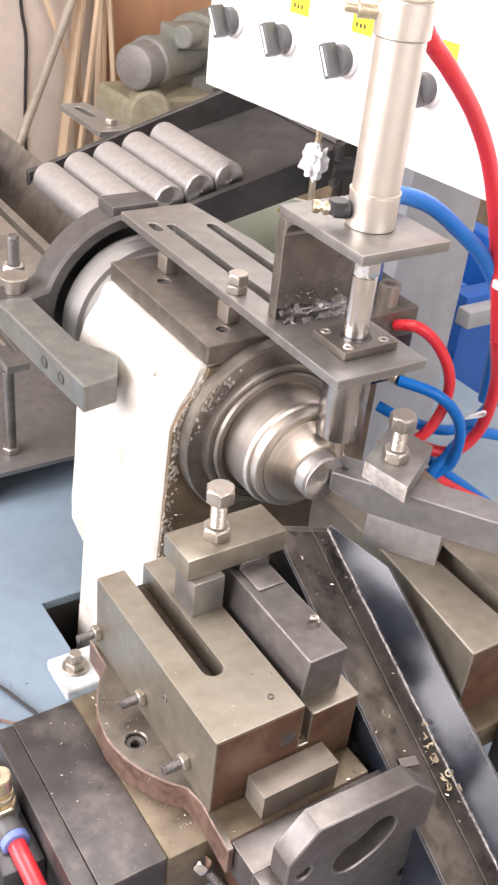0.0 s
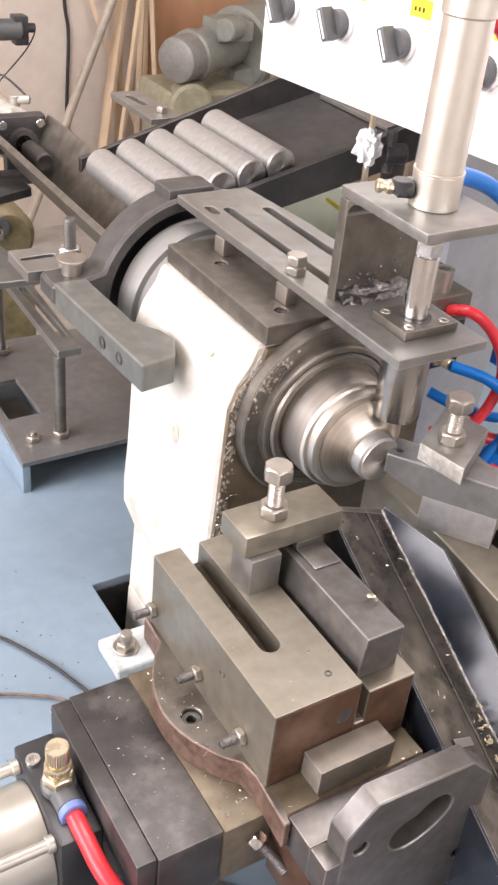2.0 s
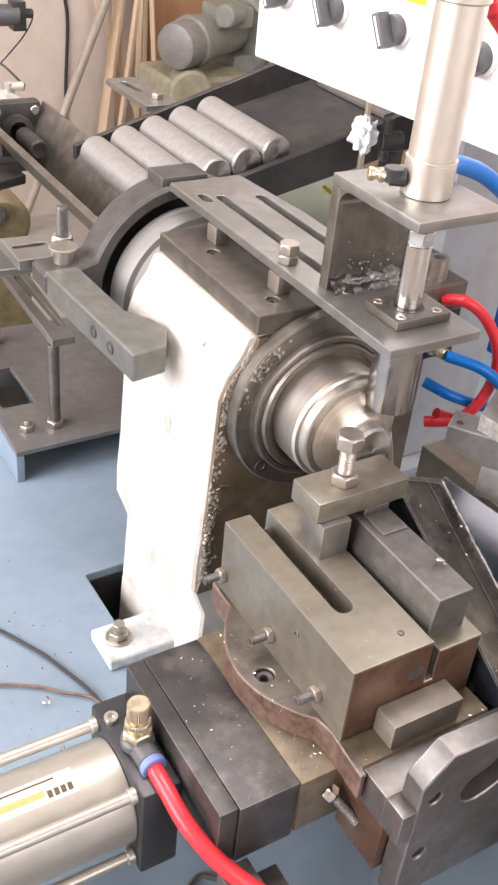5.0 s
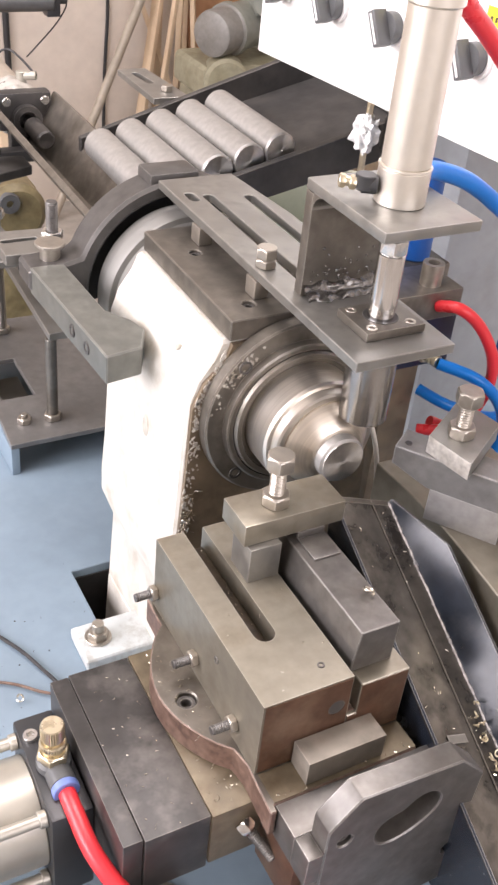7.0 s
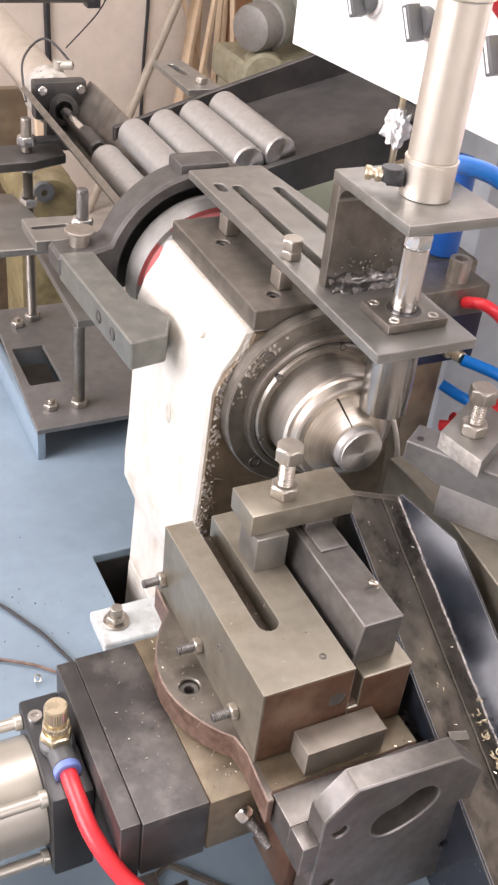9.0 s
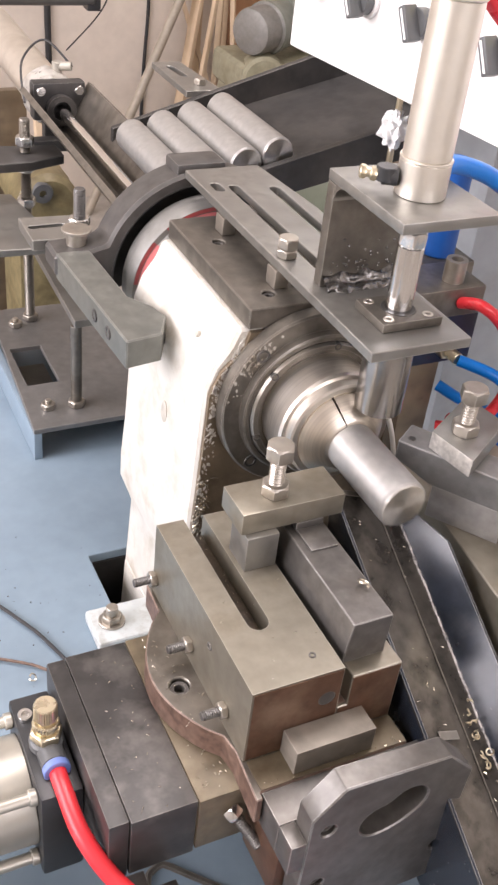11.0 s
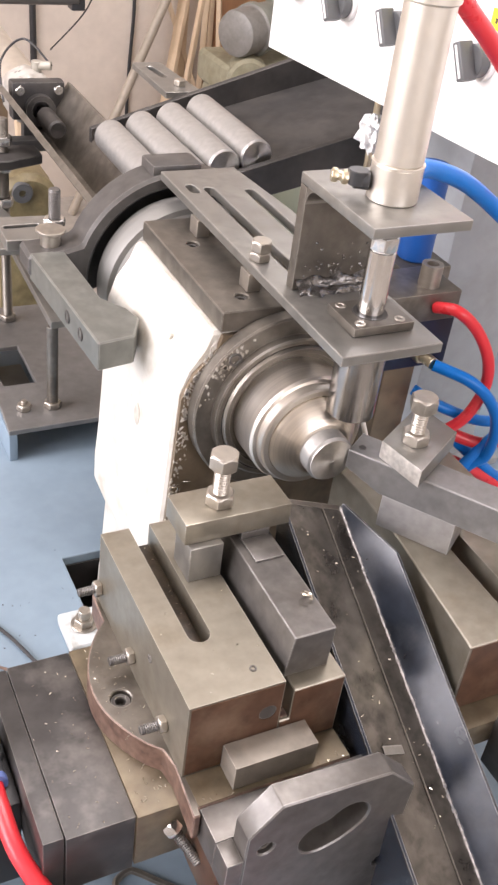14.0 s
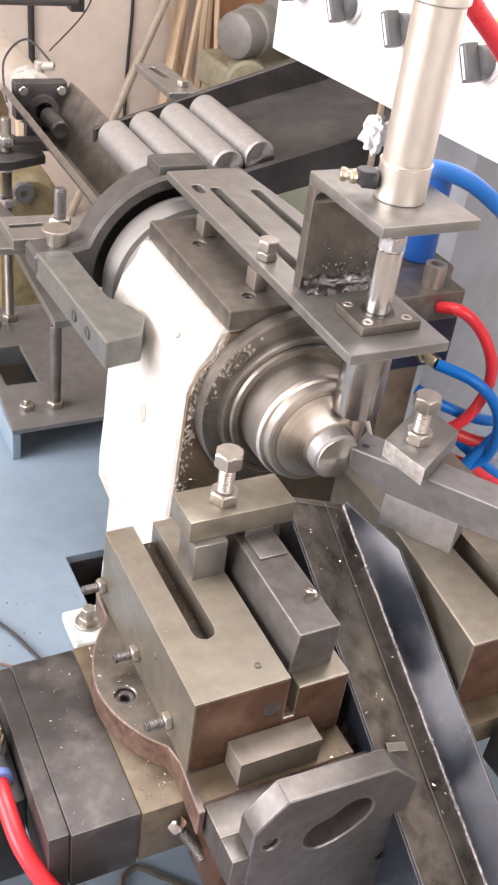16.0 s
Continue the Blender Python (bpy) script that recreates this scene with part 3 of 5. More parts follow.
# ---- bracket over the spindle ----
def stop_bracket():
    br = thing("stop_bracket", (0.075, 0.05, 0.395), "welded steel bracket plate bolted over the headstock", "bracket")
    slot1 = stadium(0.0625, 0.085, 0.19, 0.010, math.pi / 2)
    slot2 = stadium(0.0475, 0.178, 0.020, 0.009, math.pi / 2)
    slot3 = stadium(0.0985, 0.075, 0.19, 0.010, math.pi / 2)
    base = [(0.034, -0.117), (0.117, -0.117), (0.117, 0.12), (0.108, 0.222), (0.034, 0.222)]
    part("base_plate", prism(base, 0.411, 0.419, "z", [slot1, slot2, slot3], 0.0006), PLATE, br, "slotted grey steel plate")
    web = part("web", box(0.045, 0.122, -0.020, -0.010, 0.4192, 0.4995, 0.001), OILY, br, "dark web plate")
    part("upper_plate", box(0.0445, 0.1225, -0.1095, -0.010, 0.500, 0.508, 0.0012), PLATE, br)
    fil = [(-0.0200, 0.4999), (-0.0330, 0.4999)] + [(-0.0330 + 0.013 * math.sin(radians(q)), 0.4869 + 0.013 * math.cos(radians(q))) for q in range(15, 90, 15)] + [(-0.0200, 0.4869)]
    part("inner_fillet", prism(fil, 0.0455, 0.1215, "x"), OILY, web)
    random.seed(8)
    bm, cols = bmesh.new(), []
    for i in range(121):
        x = 0.046 + 0.075 * i / 120
        col = []
        for k in range(9):
            f = k / 8
            r = 0.0074 + 0.0030 * noise.noise(Vector((x * 90, k * 0.35, 3.1))) + 0.0008 * noise.noise(Vector((x * 200, k * 0.7, 7.7)))
            r *= 0.55 + 0.6 * abs(f - 0.5)
            t = f * math.pi / 2
            col.append(bm.verts.new((x, -0.0200 - max(r, 0.001) * 1.9 * math.cos(t), 0.4192 + max(r, 0.001) * 1.5 * math.sin(t))))
        cols.append(col)
    for p, q in zip(cols, cols[1:]):
        for k in range(8):
            bm.faces.new((p[k], p[k + 1], q[k + 1], q[k]))
    beads = [bm]
    for k in range(34):
        x, z = 0.052 + random.random() * 0.055, 0.430 + abs(random.gauss(0, 0.013))
        beads.append(rod((x, -0.0199, z), (x + random.uniform(-0.001, 0.002), -0.0209, z + random.uniform(-0.001, 0.001)), random.uniform(0.0005, 0.0012), 6, 0.0003))
    weld = part("weld_bead", join(*beads), WELD, web, "lumpy shiny weld with spatter")
    weld.data.set_sharp_from_angle(angle=3.1)
    for y in (0.137, 0.034):
        part("spacer_block", box(0.0325, 0.0445, y - 0.008, y + 0.008, 0.3952, 0.4108, 0.0008), STEEL, br)
    for y in (0.0,):
        head = part("bolt", hexa((0.0445, 0.034, 0.4265), (0.0445, 0.034, 0.4355), 0.0155), STEEL, br)
        part("lock_nut", hexa((0.0445, 0.034, 0.4192), (0.0445, 0.034, 0.4262), 0.0155), STEEL, head)
    return br


stop_bracket()


def air_cylinder():
    x, y = 0.084, -0.066
    cy = thing("air_cylinder", (x, y, 0.508), "upright satin steel air cylinder on the bracket", "air cylinder")
    cap = part("end_cap", join(rod((x, y, 0.5082), (x, y, 0.5325), 0.0178, 40), rod((x, y, 0.5325), (x, y, 0.5345), 0.0183, 40)), NICKEL, cy)
    part("barrel", rod((x, y, 0.5345), (x, y, 0.634), 0.0168, 48), NICKEL, cy, "plain satin barrel")
    part("top_cap", join(rod((x, y, 0.634), (x, y, 0.657), 0.0187, 40, 0.001), rod((x, y, 0.657), (x, y, 0.668), 0.0178, 40, 0.001), rod((x, y, 0.668), (x, y, 0.69), 0.010, 30)), NICKEL, cy)
    fitting = part("elbow_fitting", join(rod((x - 0.0175, y + 0.004, 0.520), (x - 0.027, y + 0.009, 0.520), 0.0065, 24), rod((x - 0.0245, y + 0.008, 0.5165), (x - 0.0245, y + 0.008, 0.5265), 0.0072, 20)), BLACKPLASTIC, cy, "black push fitting")
    part("throttle_screw", join(rod((x - 0.027, y + 0.009, 0.520), (x - 0.0385, y + 0.015, 0.521), 0.0034, 18), hexa((x - 0.030, y + 0.0105, 0.520), (x - 0.034, y + 0.0127, 0.5205), 0.0085), hexa((x - 0.0365, y + 0.014, 0.5208), (x - 0.0405, y + 0.016, 0.521), 0.0085)), BRASS, fitting, "knurled brass throttle screw")
    part("upper_fitting", join(rod((x - 0.015, y + 0.01, 0.648), (x - 0.026, y + 0.016, 0.648), 0.0055, 18), rod((x - 0.022, y + 0.014, 0.648), (x - 0.033, y + 0.02, 0.649), 0.0035, 18)), BRASS, cy)
    return cy


air_cylinder()


def rod_guide():
    x, y = 0.079, -0.0755
    g = thing("rod_guide", (x, y, 0.411), "square flanged guide bush under the air cylinder", "guide bush")
    fl = part("flange", box(x - 0.024, x + 0.026, y - 0.020, y + 0.020, 0.4194, 0.4262, 0.0009), OILY, g)
    part("bore_ring", lathe([(0.0092, 0.0001), (0.0105, 0.0001), (0.0128, 0.0005), (0.0133, 0.0001)], (x, y, 0.4262), (x, y, 1), 36), BLACK, fl, "dark bore rim")
    for sx in (-1, 1):
        for sy in (-1, 1):
            socket_screw(fl, (x + sx * 0.0165, y + sy * 0.0140, 0.4263), (0, 0, 1), 0.0042, 0.002, STEEL)
    part("sleeve", lathe([(0.0116, 0), (0.0172, 0), (0.0185, 0.0008), (0.0185, 0.0688), (0.0177, 0.0695), (0.0116, 0.0695), (0.0116, 0)], (x, y, 0.4105), (x, y, 0), 40), SLEEVE, g, "bright steel sleeve with oil drops")
    return g


rod_guide()


def stop_piston():
    x, y = 0.079, -0.0755
    p = thing("stop_piston", (x, y, 0.36), "chromed piston rod with a hexagon coupling, worked by the air cylinder", "piston rod")
    part("chrome_rod", join(rod((x, y, 0.40), (x, y, 0.4755), 0.0098, 36), rod((x, y, 0.4875), (x, y, 0.499), 0.005, 16)), CHROME, p, "mirror chrome rod")
    part("thin_rod", rod((x, y, 0.4992), (x, y, 0.545), 0.0042, 20), BRIGHT, p)
    part("coupling_nut", hexa((x, y, 0.4755), (x, y, 0.4875), 0.0185), BRIGHT, p)
    part("stop_pin", rod((x, y, 0.3425), (x, y, 0.40), 0.0112, 36, 0.002), BRIGHT, p, "bright stop pin")
    return p


PISTON = stop_piston()


# ---- switch box ----
def switch_box():
    sb = thing("switch_box", (0.30, 0.15, 0.483), "white enamelled switch box with black selector knobs", "switch box")
    u, n = Vector((0.1204, -0.9927, 0)), Vector((-0.9927, -0.1204, 0))
    m = Matrix(((u.x, -n.x, 0, 0.217), (u.y, -n.y, 0, 0.388), (0, 0, 1, 0.0), (0, 0, 0, 1)))
    part("case", moved(box(0.0, 0.53, 0.0, 0.14, 0.483, 0.80, 0.0015), m), BOXWHITE, sb)
    for k, s in enumerate((0.040, 0.122, 0.207, 0.310)):
        bez = part("bezel", moved(rod((s, 0.0, 0.556), (s, -0.004, 0.556), 0.0165, 32), m), BOXWHITE, sb, "white round bezel")
        turn = Matrix.Translation((s, 0, 0.556)) @ pose(0, 0, 0, 0, -28, 0) @ Matrix.Translation((-s, 0, -0.556))
        knob = join(moved(rod((s, -0.004, 0.556), (s, -0.014, 0.556), 0.0135, 32), Matrix()), moved(box(s - 0.0045, s + 0.0045, -0.028, -0.013, 0.5405, 0.5715, 0.0015), turn))
        ptr = moved(box(s - 0.0010, s + 0.0010, -0.0288, -0.0279, 0.543, 0.569, 0), turn)
        kn = part("selector_knob", moved(knob, m), GREYPLASTIC, bez, "dark grey selector knob with a pale pointer line")
        part("pointer_line", moved(ptr, m), BOXWHITE, sb, "pale pointer line")
    for s in (0.055, 0.137, 0.222, 0.322):
        lab = part("label", moved(box(s - 0.013, s + 0.013, -0.0006, 0.0002, 0.581, 0.597, 0), m), YELLOW, sb, "yellow paper label with tiny marks")
        part("print", moved(join(*[box(s - 0.008 + 0.005 * k, s - 0.0055 + 0.005 * k, -0.0009, -0.0005, 0.586, 0.590, 0) for k in range(3)]), m), INK, lab)
    random.seed(3)
    sm = join(*[box(0.36 + q[0], 0.36 + q[0] + q[2], -0.0004, 0.0002, 0.55 + q[1], 0.55 + q[1] + q[3], 0) for q in [(random.gauss(0.01, 0.005), random.gauss(0.0, 0.012), random.uniform(0.0006, 0.0022), random.uniform(0.0006, 0.003)) for _ in range(26)]])
    part("smudge", moved(sm, m), SMUDGE, sb, "grey scuff marks")
    return sb


switch_box()


def box_stand():
    st = thing("box_stand", (0.45, 0.22, 0.0), "pale grey painted post under the switch box", "post")
    part("post", box(0.385, 0.50, 0.215, 0.30, 0.01, 0.4825, 0.003), PALEGREY, st)
    part("foot_plate", box(0.36, 0.53, 0.19, 0.33, 0.0, 0.0098, 0.002), PALEGREY, st)
    return st


box_stand()


# ---- gang slide with both tool posts ----
def gang_slide():
    gs = thing("gang_slide", (0.0, -0.16, 0.0), "oily steel cross slide carrying two tool posts and an air cylinder", "cross slide")
    # carriage
    part("carriage", box(-0.149, 0.235, -0.245, -0.092, 0.118, 0.1715, 0.001), TAN, gs, "oil-stained steel carriage")
    part("guide_rail", box(-0.045, 0.20, -0.190, -0.105, 0.0, 0.1178, 0.001), BLACK, gs)
    fl = [(-0.121, -0.062), (-0.122, -0.085)]
    fl += [(-0.122 - 0.029 * math.sin(math.pi * k / 14) ** 0.8, -0.092 - 0.125 * k / 14) for k in range(15)]
    fl += [(-0.1195, -0.232), (-0.1225, -0.2715), (-0.1175, -0.2715), (-0.1170, -0.2662), (-0.004, -0.2662), (-0.004, -0.062)]
    holes = [ring(-0.134, -0.166, 0.0075, 18)]
    bm = prism(fl, 0.1717, 0.1950, "z", holes, 0.0008)
    bm.normal_update()
    for f in bm.faces:
        c = f.calc_center_median()
        f.material_index = 1 if abs(f.normal.z) > 0.95 or (c.x + 0.134) ** 2 + (c.y + 0.166) ** 2 < 0.0001 else 0
    pl = part("swivel_plate", bm, [RUST, OILY], gs, "oily swivel plate with a rusty flame-cut edge")
    socket_screw(pl, (-0.134, -0.166, 0.191), (0, 0, 1), 0.0072, 0.006)
    part("front_land", box(-0.1165, -0.0045, -0.2655, -0.2420, 0.1952, 0.1958, 0), TAN, pl, "golden oil-stained land before the tool post")
    # slotted tool post
    post = [(-0.1185, -0.2408), (-0.0510, -0.2408), (-0.0510, -0.069), (-0.0805, -0.069)]
    post += [(-0.0885 + 0.008 * math.cos(math.pi * k / 8), -0.184 - 0.008 * math.sin(math.pi * k / 8)) for k in range(9)]
    post += [(-0.0965, -0.069), (-0.1185, -0.069)]
    tp = part("tool_post", prism(post, 0.1952, 0.2620, "z"), POST, gs, "slotted brown oiled tool post")
    # solid disc: the bore's inner shade is put into its dark colour
    part("bore", rod((-0.061, -0.2400, 0.236), (-0.061, -0.2411, 0.236), 0.0064, 24, 0.0001), GUN, tp, "flat dark disc painting the shade of a bored hole")
    part("front_wash", prism([(-0.1170, 0.1965), (-0.0520, 0.1965), (-0.0520, 0.2605), (-0.1170, 0.2605)], -0.2414, -0.2408, "y", [ring(-0.061, 0.236, 0.0066, 20)]), POSTRUST, tp, "reddish rust film")
    shelf = prism([(-0.0508, 0.1952), (-0.004, 0.1952), (-0.004, 0.250), (-0.043, 0.250), (-0.043, 0.222), (-0.0508, 0.222)], -0.2410, -0.069, "y", [], 0.0007)
    part("tool_shelf", shelf, POST, tp)
    part("shelf_wash", prism([(-0.0500, 0.1965), (-0.0055, 0.1965), (-0.0055, 0.2485), (-0.0425, 0.2485), (-0.0425, 0.2205), (-0.0500, 0.2205)], -0.2414, -0.2408, "y"), POSTRUST, tp, "reddish rust film")
    part("groove_rust", box(-0.0505, -0.0432, -0.2385, -0.072, 0.2221, 0.2229, 0), RUST, tp, "orange rust in the groove")
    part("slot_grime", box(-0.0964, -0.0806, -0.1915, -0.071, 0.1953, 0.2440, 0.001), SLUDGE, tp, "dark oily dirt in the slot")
    socket_screw(tp, (-0.067, -0.224, 0.2622), (0, 0, 1), 0.0026, 0.003)
    for y in (-0.074, -0.146, -0.209):
        s = part("set_screw", thread((-0.1185, y, 0.212), (-0.1365, y, 0.212), 0.0036, 0.0015, 14), GUN, tp)
        part("lock_nut", hexa((-0.1187, y, 0.212), (-0.1240, y, 0.212), 0.0115), STEEL, s)
    socket_screw(tp, (-0.1187, -0.176, 0.240), (-1, 0, 0), 0.0032, 0.004)
    # turning tool and clamp
    bar = part("tool_bar", prism([(-0.0455, 0.2502), (-0.0120, 0.2502), (-0.0110, 0.2855), (-0.0415, 0.2855)], -0.2285, -0.090, "y", [], 0.0006), TOOLSTEEL, gs, "dark grey square tool bar")
    part("raised_pad", join(box(-0.0355, -0.0135, -0.1560, -0.1320, 0.2857, 0.2872, 0.0004), box(-0.0355, -0.0135, -0.1316, -0.0965, 0.2857, 0.2926, 0.0004)), TOOLSTEEL, bar)
    part("cutting_tip", prism([(-0.030, -0.104), (-0.002, -0.088), (-0.010, -0.104)], 0.287, 0.2935, "z"), BRIGHT, bar, "ground cutting tip")
    part("spacer_block", box(-0.0770, -0.0520, -0.137, -0.110, 0.2622, 0.2925, 0.0006), PLATE, gs)
    cl = part("clamp_plate", box(-0.080, 0.002, -0.1315, -0.0965, 0.2928, 0.3110, 0.0008), POST, gs, "brown steel clamp plate")
    bolt(cl, -0.048, -0.115, 0.3112, 0.3545)
    # front key and stop plate
    part("key_block", box(-0.0915, -0.0310, -0.2625, -0.2420, 0.1960, 0.2175, 0.0007), KEYSTEEL, gs, "dull brown key block")
    part("apron", join(box(-0.1165, 0.014, -0.2922, -0.2666, 0.1660, 0.1945, 0.0008), box(-0.1165, -0.1053, -0.3100, -0.2924, 0.1660, 0.1945, 0.0008)), TOOLSTEEL, gs, "dark oily ledge plate")
    part("apron_base", box(-0.1120, 0.012, -0.2918, -0.2455, 0.110, 0.1658, 0.0008), POSTRUST, gs)
    stop = [(-0.105, 0.092), (-0.105, 0.216), (-0.0845, 0.2395), (-0.006, 0.2345), (0.0165, 0.211), (0.0135, 0.160), (0.0135, 0.092)]
    # kidney hole: a band along an arc with round ends
    cr, w, lean = 0.030, 0.0148, radians(297)
    cx, cz = -0.0405 - cr * math.cos(lean), 0.1930 - cr * math.sin(lean)
    kid = [(cx + (cr + w) * math.cos(lean + radians(q)), cz + (cr + w) * math.sin(lean + radians(q))) for q in range(-22, 23, 4)]
    for end, start in ((lean + radians(22), 0), (lean - radians(22), 180)):
        if start:
            kid += [(cx + (cr - w) * math.cos(lean + radians(q)), cz + (cr - w) * math.sin(lean + radians(q))) for q in range(22, -23, -4)]
        kid += [(cx + cr * math.cos(end) + w * math.cos(end + radians(start + q)), cz + cr * math.sin(end) + w * math.sin(end + radians(start + q))) for q in range(20, 180, 20)]
    stp = part("stop_plate", prism(stop, -0.3100, -0.2925, "y", [kid, ring(-0.091, 0.200, 0.0055, 16), ring(0.006, 0.131, 0.0055, 16), ring(-0.091, 0.140, 0.0055, 16)], 0.0009), TOOLSTEEL, gs, "chamfered grey steel plate with an oval hole")
    part("hole_liner", prism(kid, -0.2930, -0.2922, "y"), OILY, stp)
    for x, z in ((-0.091, 0.200), (0.006, 0.131), (-0.091, 0.140)):
        socket_screw(stp, (x, -0.306, z), (0, -1, 0), 0.0054, 0.005)
    sc = part("hinge_screw", thread((-0.124, -0.247, 0.150), (-0.112, -0.268, 0.134), 0.0042, 0.0016, 14), BLACK, gs)
    part("lock_nut", hexa((-0.126, -0.244, 0.152), (-0.122, -0.250, 0.148), 0.012), BRIGHT, sc)
    # black mounting block and air cylinder
    part("mounting_block", box(-0.1965, -0.1492, -0.243, -0.092, 0.112, 0.1705, 0.001), BLACK, gs, "black oxide mounting block, greasy")
    part("cover_plate", box(-0.2110, -0.1970, -0.241, -0.093, 0.108, 0.1700, 0.001), BLACK, gs)
    cap = part("cylinder_cap", box(-0.2420, -0.2114, -0.1900, -0.097, 0.055, 0.1460, 0.003), BLACKPLASTIC, gs, "black cast cylinder cap")
    part("cylinder_barrel", rod((-0.2422, -0.1435, 0.1005), (-0.40, -0.1435, 0.1005), 0.0405, 64), ALU, cap, "champagne aluminium cylinder barrel")
    for y, z in ((-0.1085, 0.1365), (-0.1785, 0.1365), (-0.1785, 0.0650)):
        part("tie_rod", join(rod((-0.238, y, z), (-0.41, y, z), 0.0045, 16), rod((-0.2422, y, z), (-0.248, y, z), 0.0062, 16)), ALU, cap)
    def wrap(x0, x1, t0, t1, r):
        bm = bmesh.new()
        vs = [[bm.verts.new((x, -0.1435 + r * math.cos(radians(t0 + (t1 - t0) * k / 8)), 0.1005 + r * math.sin(radians(t0 + (t1 - t0) * k / 8)))) for x in (x0, x1)] for k in range(9)]
        for a, b in zip(vs, vs[1:]):
            bm.faces.new((a[0], a[1], b[1], b[0]))
        return bm
    lab = part("maker_label", wrap(-0.350, -0.276, 84, 112, 0.0407), LABEL, cap, "pale maker's label with an orange stripe and dark bars")
    part("orange_stripe", wrap(-0.345, -0.300, 98, 105, 0.0409), ORANGE, lab)
    for k in range(4):
        part("dark_bar", wrap(-0.298 + 0.005 * k, -0.2945 + 0.005 * k, 100, 108, 0.0409), INK, lab)
    part("fine_print", wrap(-0.345, -0.290, 88, 90, 0.0409), INK, lab)
    fit = part("speed_controller", join(rod((-0.226, -0.146, 0.1461), (-0.226, -0.146, 0.156), 0.0125, 24, 0.002), rod((-0.226, -0.146, 0.149), (-0.2258, -0.1685, 0.1500), 0.0095, 24)), GREYPLASTIC, cap, "grey push-in elbow")
    x, y = -0.226, -0.146
    def knurled(z0, z1, r, seg=60):
        bm = bmesh.new()
        rows = [[bm.verts.new((x + rr * math.cos(k * math.tau / seg), y + rr * math.sin(k * math.tau / seg), z)) for k in range(seg)
                 for rr in [r * f * (1.0 if k % 2 else g)]] for z, f, g in ((z0, 0.9, 1.0), (z0 + 0.0008, 1.0, 0.93), (z1 - 0.0014, 1.0, 0.93), (z1, 0.88, 1.0))]
        for p, q in zip(rows, rows[1:]):
            for k in range(seg):
                bm.faces.new((p[k], p[(k + 1) % seg], q[(k + 1) % seg], q[k]))
        bm.faces.new(rows[0])
        bm.faces.new(rows[-1])
        return bm
    part("hex_base", hexa((x, y, 0.156), (x, y, 0.1645), 0.0205), BRASS, fit)
    part("lock_ring", join(knurled(0.1685, 0.1740, 0.0098), rod((x, y, 0.1645), (x, y, 0.1685), 0.0078, 20)), BRASS, fit, "knurled brass lock ring")
    part("controller_neck", join(knurled(0.1770, 0.1905, 0.0086), rod((x, y, 0.1740), (x, y, 0.1770), 0.0066, 20)), BRASS, fit, "knurled brass throttle knob")
    part("collet_ring", rod((-0.2258, -0.1685, 0.1500), (-0.2257, -0.1745, 0.1502), 0.0098, 24), RINGBLUE, fit, "pale blue release ring")
    part("cap_screw", lathe([(0, 0.001), (0.003, 0.001), (0.003, 0.004), (0.0052, 0.004), (0.0056, 0.0034), (0.0056, 0.0)], (-0.234, -0.117, 0.1460), (-0.234, -0.117, 1), 20), BRIGHT, cap)
    path = [(-0.2257, -0.171, 0.1501), (-0.2256, -0.190, 0.1490), (-0.2225, -0.222, 0.1410), (-0.2080, -0.253, 0.1250), (-0.178, -0.285, 0.103), (-0.135, -0.322, 0.082), (-0.06, -0.38, 0.060), (0.02, -0.43, 0.05)]
    part("red_hose", hose(path, 0.0063), RED, gs, "glossy red air hose")
    part("hinge_block", join(box(-0.2100, -0.1860, -0.268, -0.2435, 0.060, 0.112, 0.001), box(-0.1860, -0.1620, -0.275, -0.2470, 0.050, 0.092, 0.001)), TOOLSTEEL, gs)
    part("lower_shaft", rod((-0.36, -0.245, 0.052), (-0.205, -0.245, 0.052), 0.024, 32), BLACK, gs, "black round shaft")
    # second tool post
    rp = [(0.0850, -0.257), (0.1315, -0.257), (0.1315, -0.045), (0.0955, -0.045), (0.0985, -0.090), (0.0980, -0.140)]
    r = part("second_tool_post", prism(rp, 0.1950, 0.2605, "z", [], 0.0008), POST, gs, "brown oiled steel tool post")
    part("slot_floor", box(0.1317, 0.1475, -0.254, -0.057, 0.1950, 0.2375, 0.0005), POSTRUST, r)
    part("post_wing", box(0.1477, 0.2065, -0.257, -0.055, 0.1950, 0.2605, 0.0008), POST, r)
    part("front_wash", prism([(0.0865, 0.1965), (0.1300, 0.1965), (0.1300, 0.2590), (0.0865, 0.2590)], -0.2576, -0.2571, "y"), POSTRUST, r, "reddish rust film")
    part("post_foot", box(0.0830, 0.2200, -0.276, -0.055, 0.1716, 0.1948, 0.0008), TAN, r)
    part("end_block", box(0.112, 0.160, -0.299, -0.2765, 0.150, 0.205, 0.0008), TOOLSTEEL, r)
    o, e1, e2 = (0.0684, -0.0945), (0.577, -0.817), (0.817, 0.577)
    m = Matrix(((e1[0], e2[0], 0, o[0]), (e1[1], e2[1], 0, o[1]), (0, 0, 1, 0), (0, 0, 0, 1)))
    part("tool_seat", oblong(o, e1, e2, 0.034, 0.094, 0.001, 0.034, 0.2607, 0.2903, 0.0008), PALETOOL, gs, "bright milled packing block")
    tb = part("second_tool_bar", moved(prism([(0.0, 0.3025), (0.031, 0.2905), (0.235, 0.2905), (0.235, 0.3190), (0.0, 0.3190)], 0.0, 0.028, "y", [], 0.0007), m), BARSTEEL, gs, "long grey tool bar ground away at its tip")
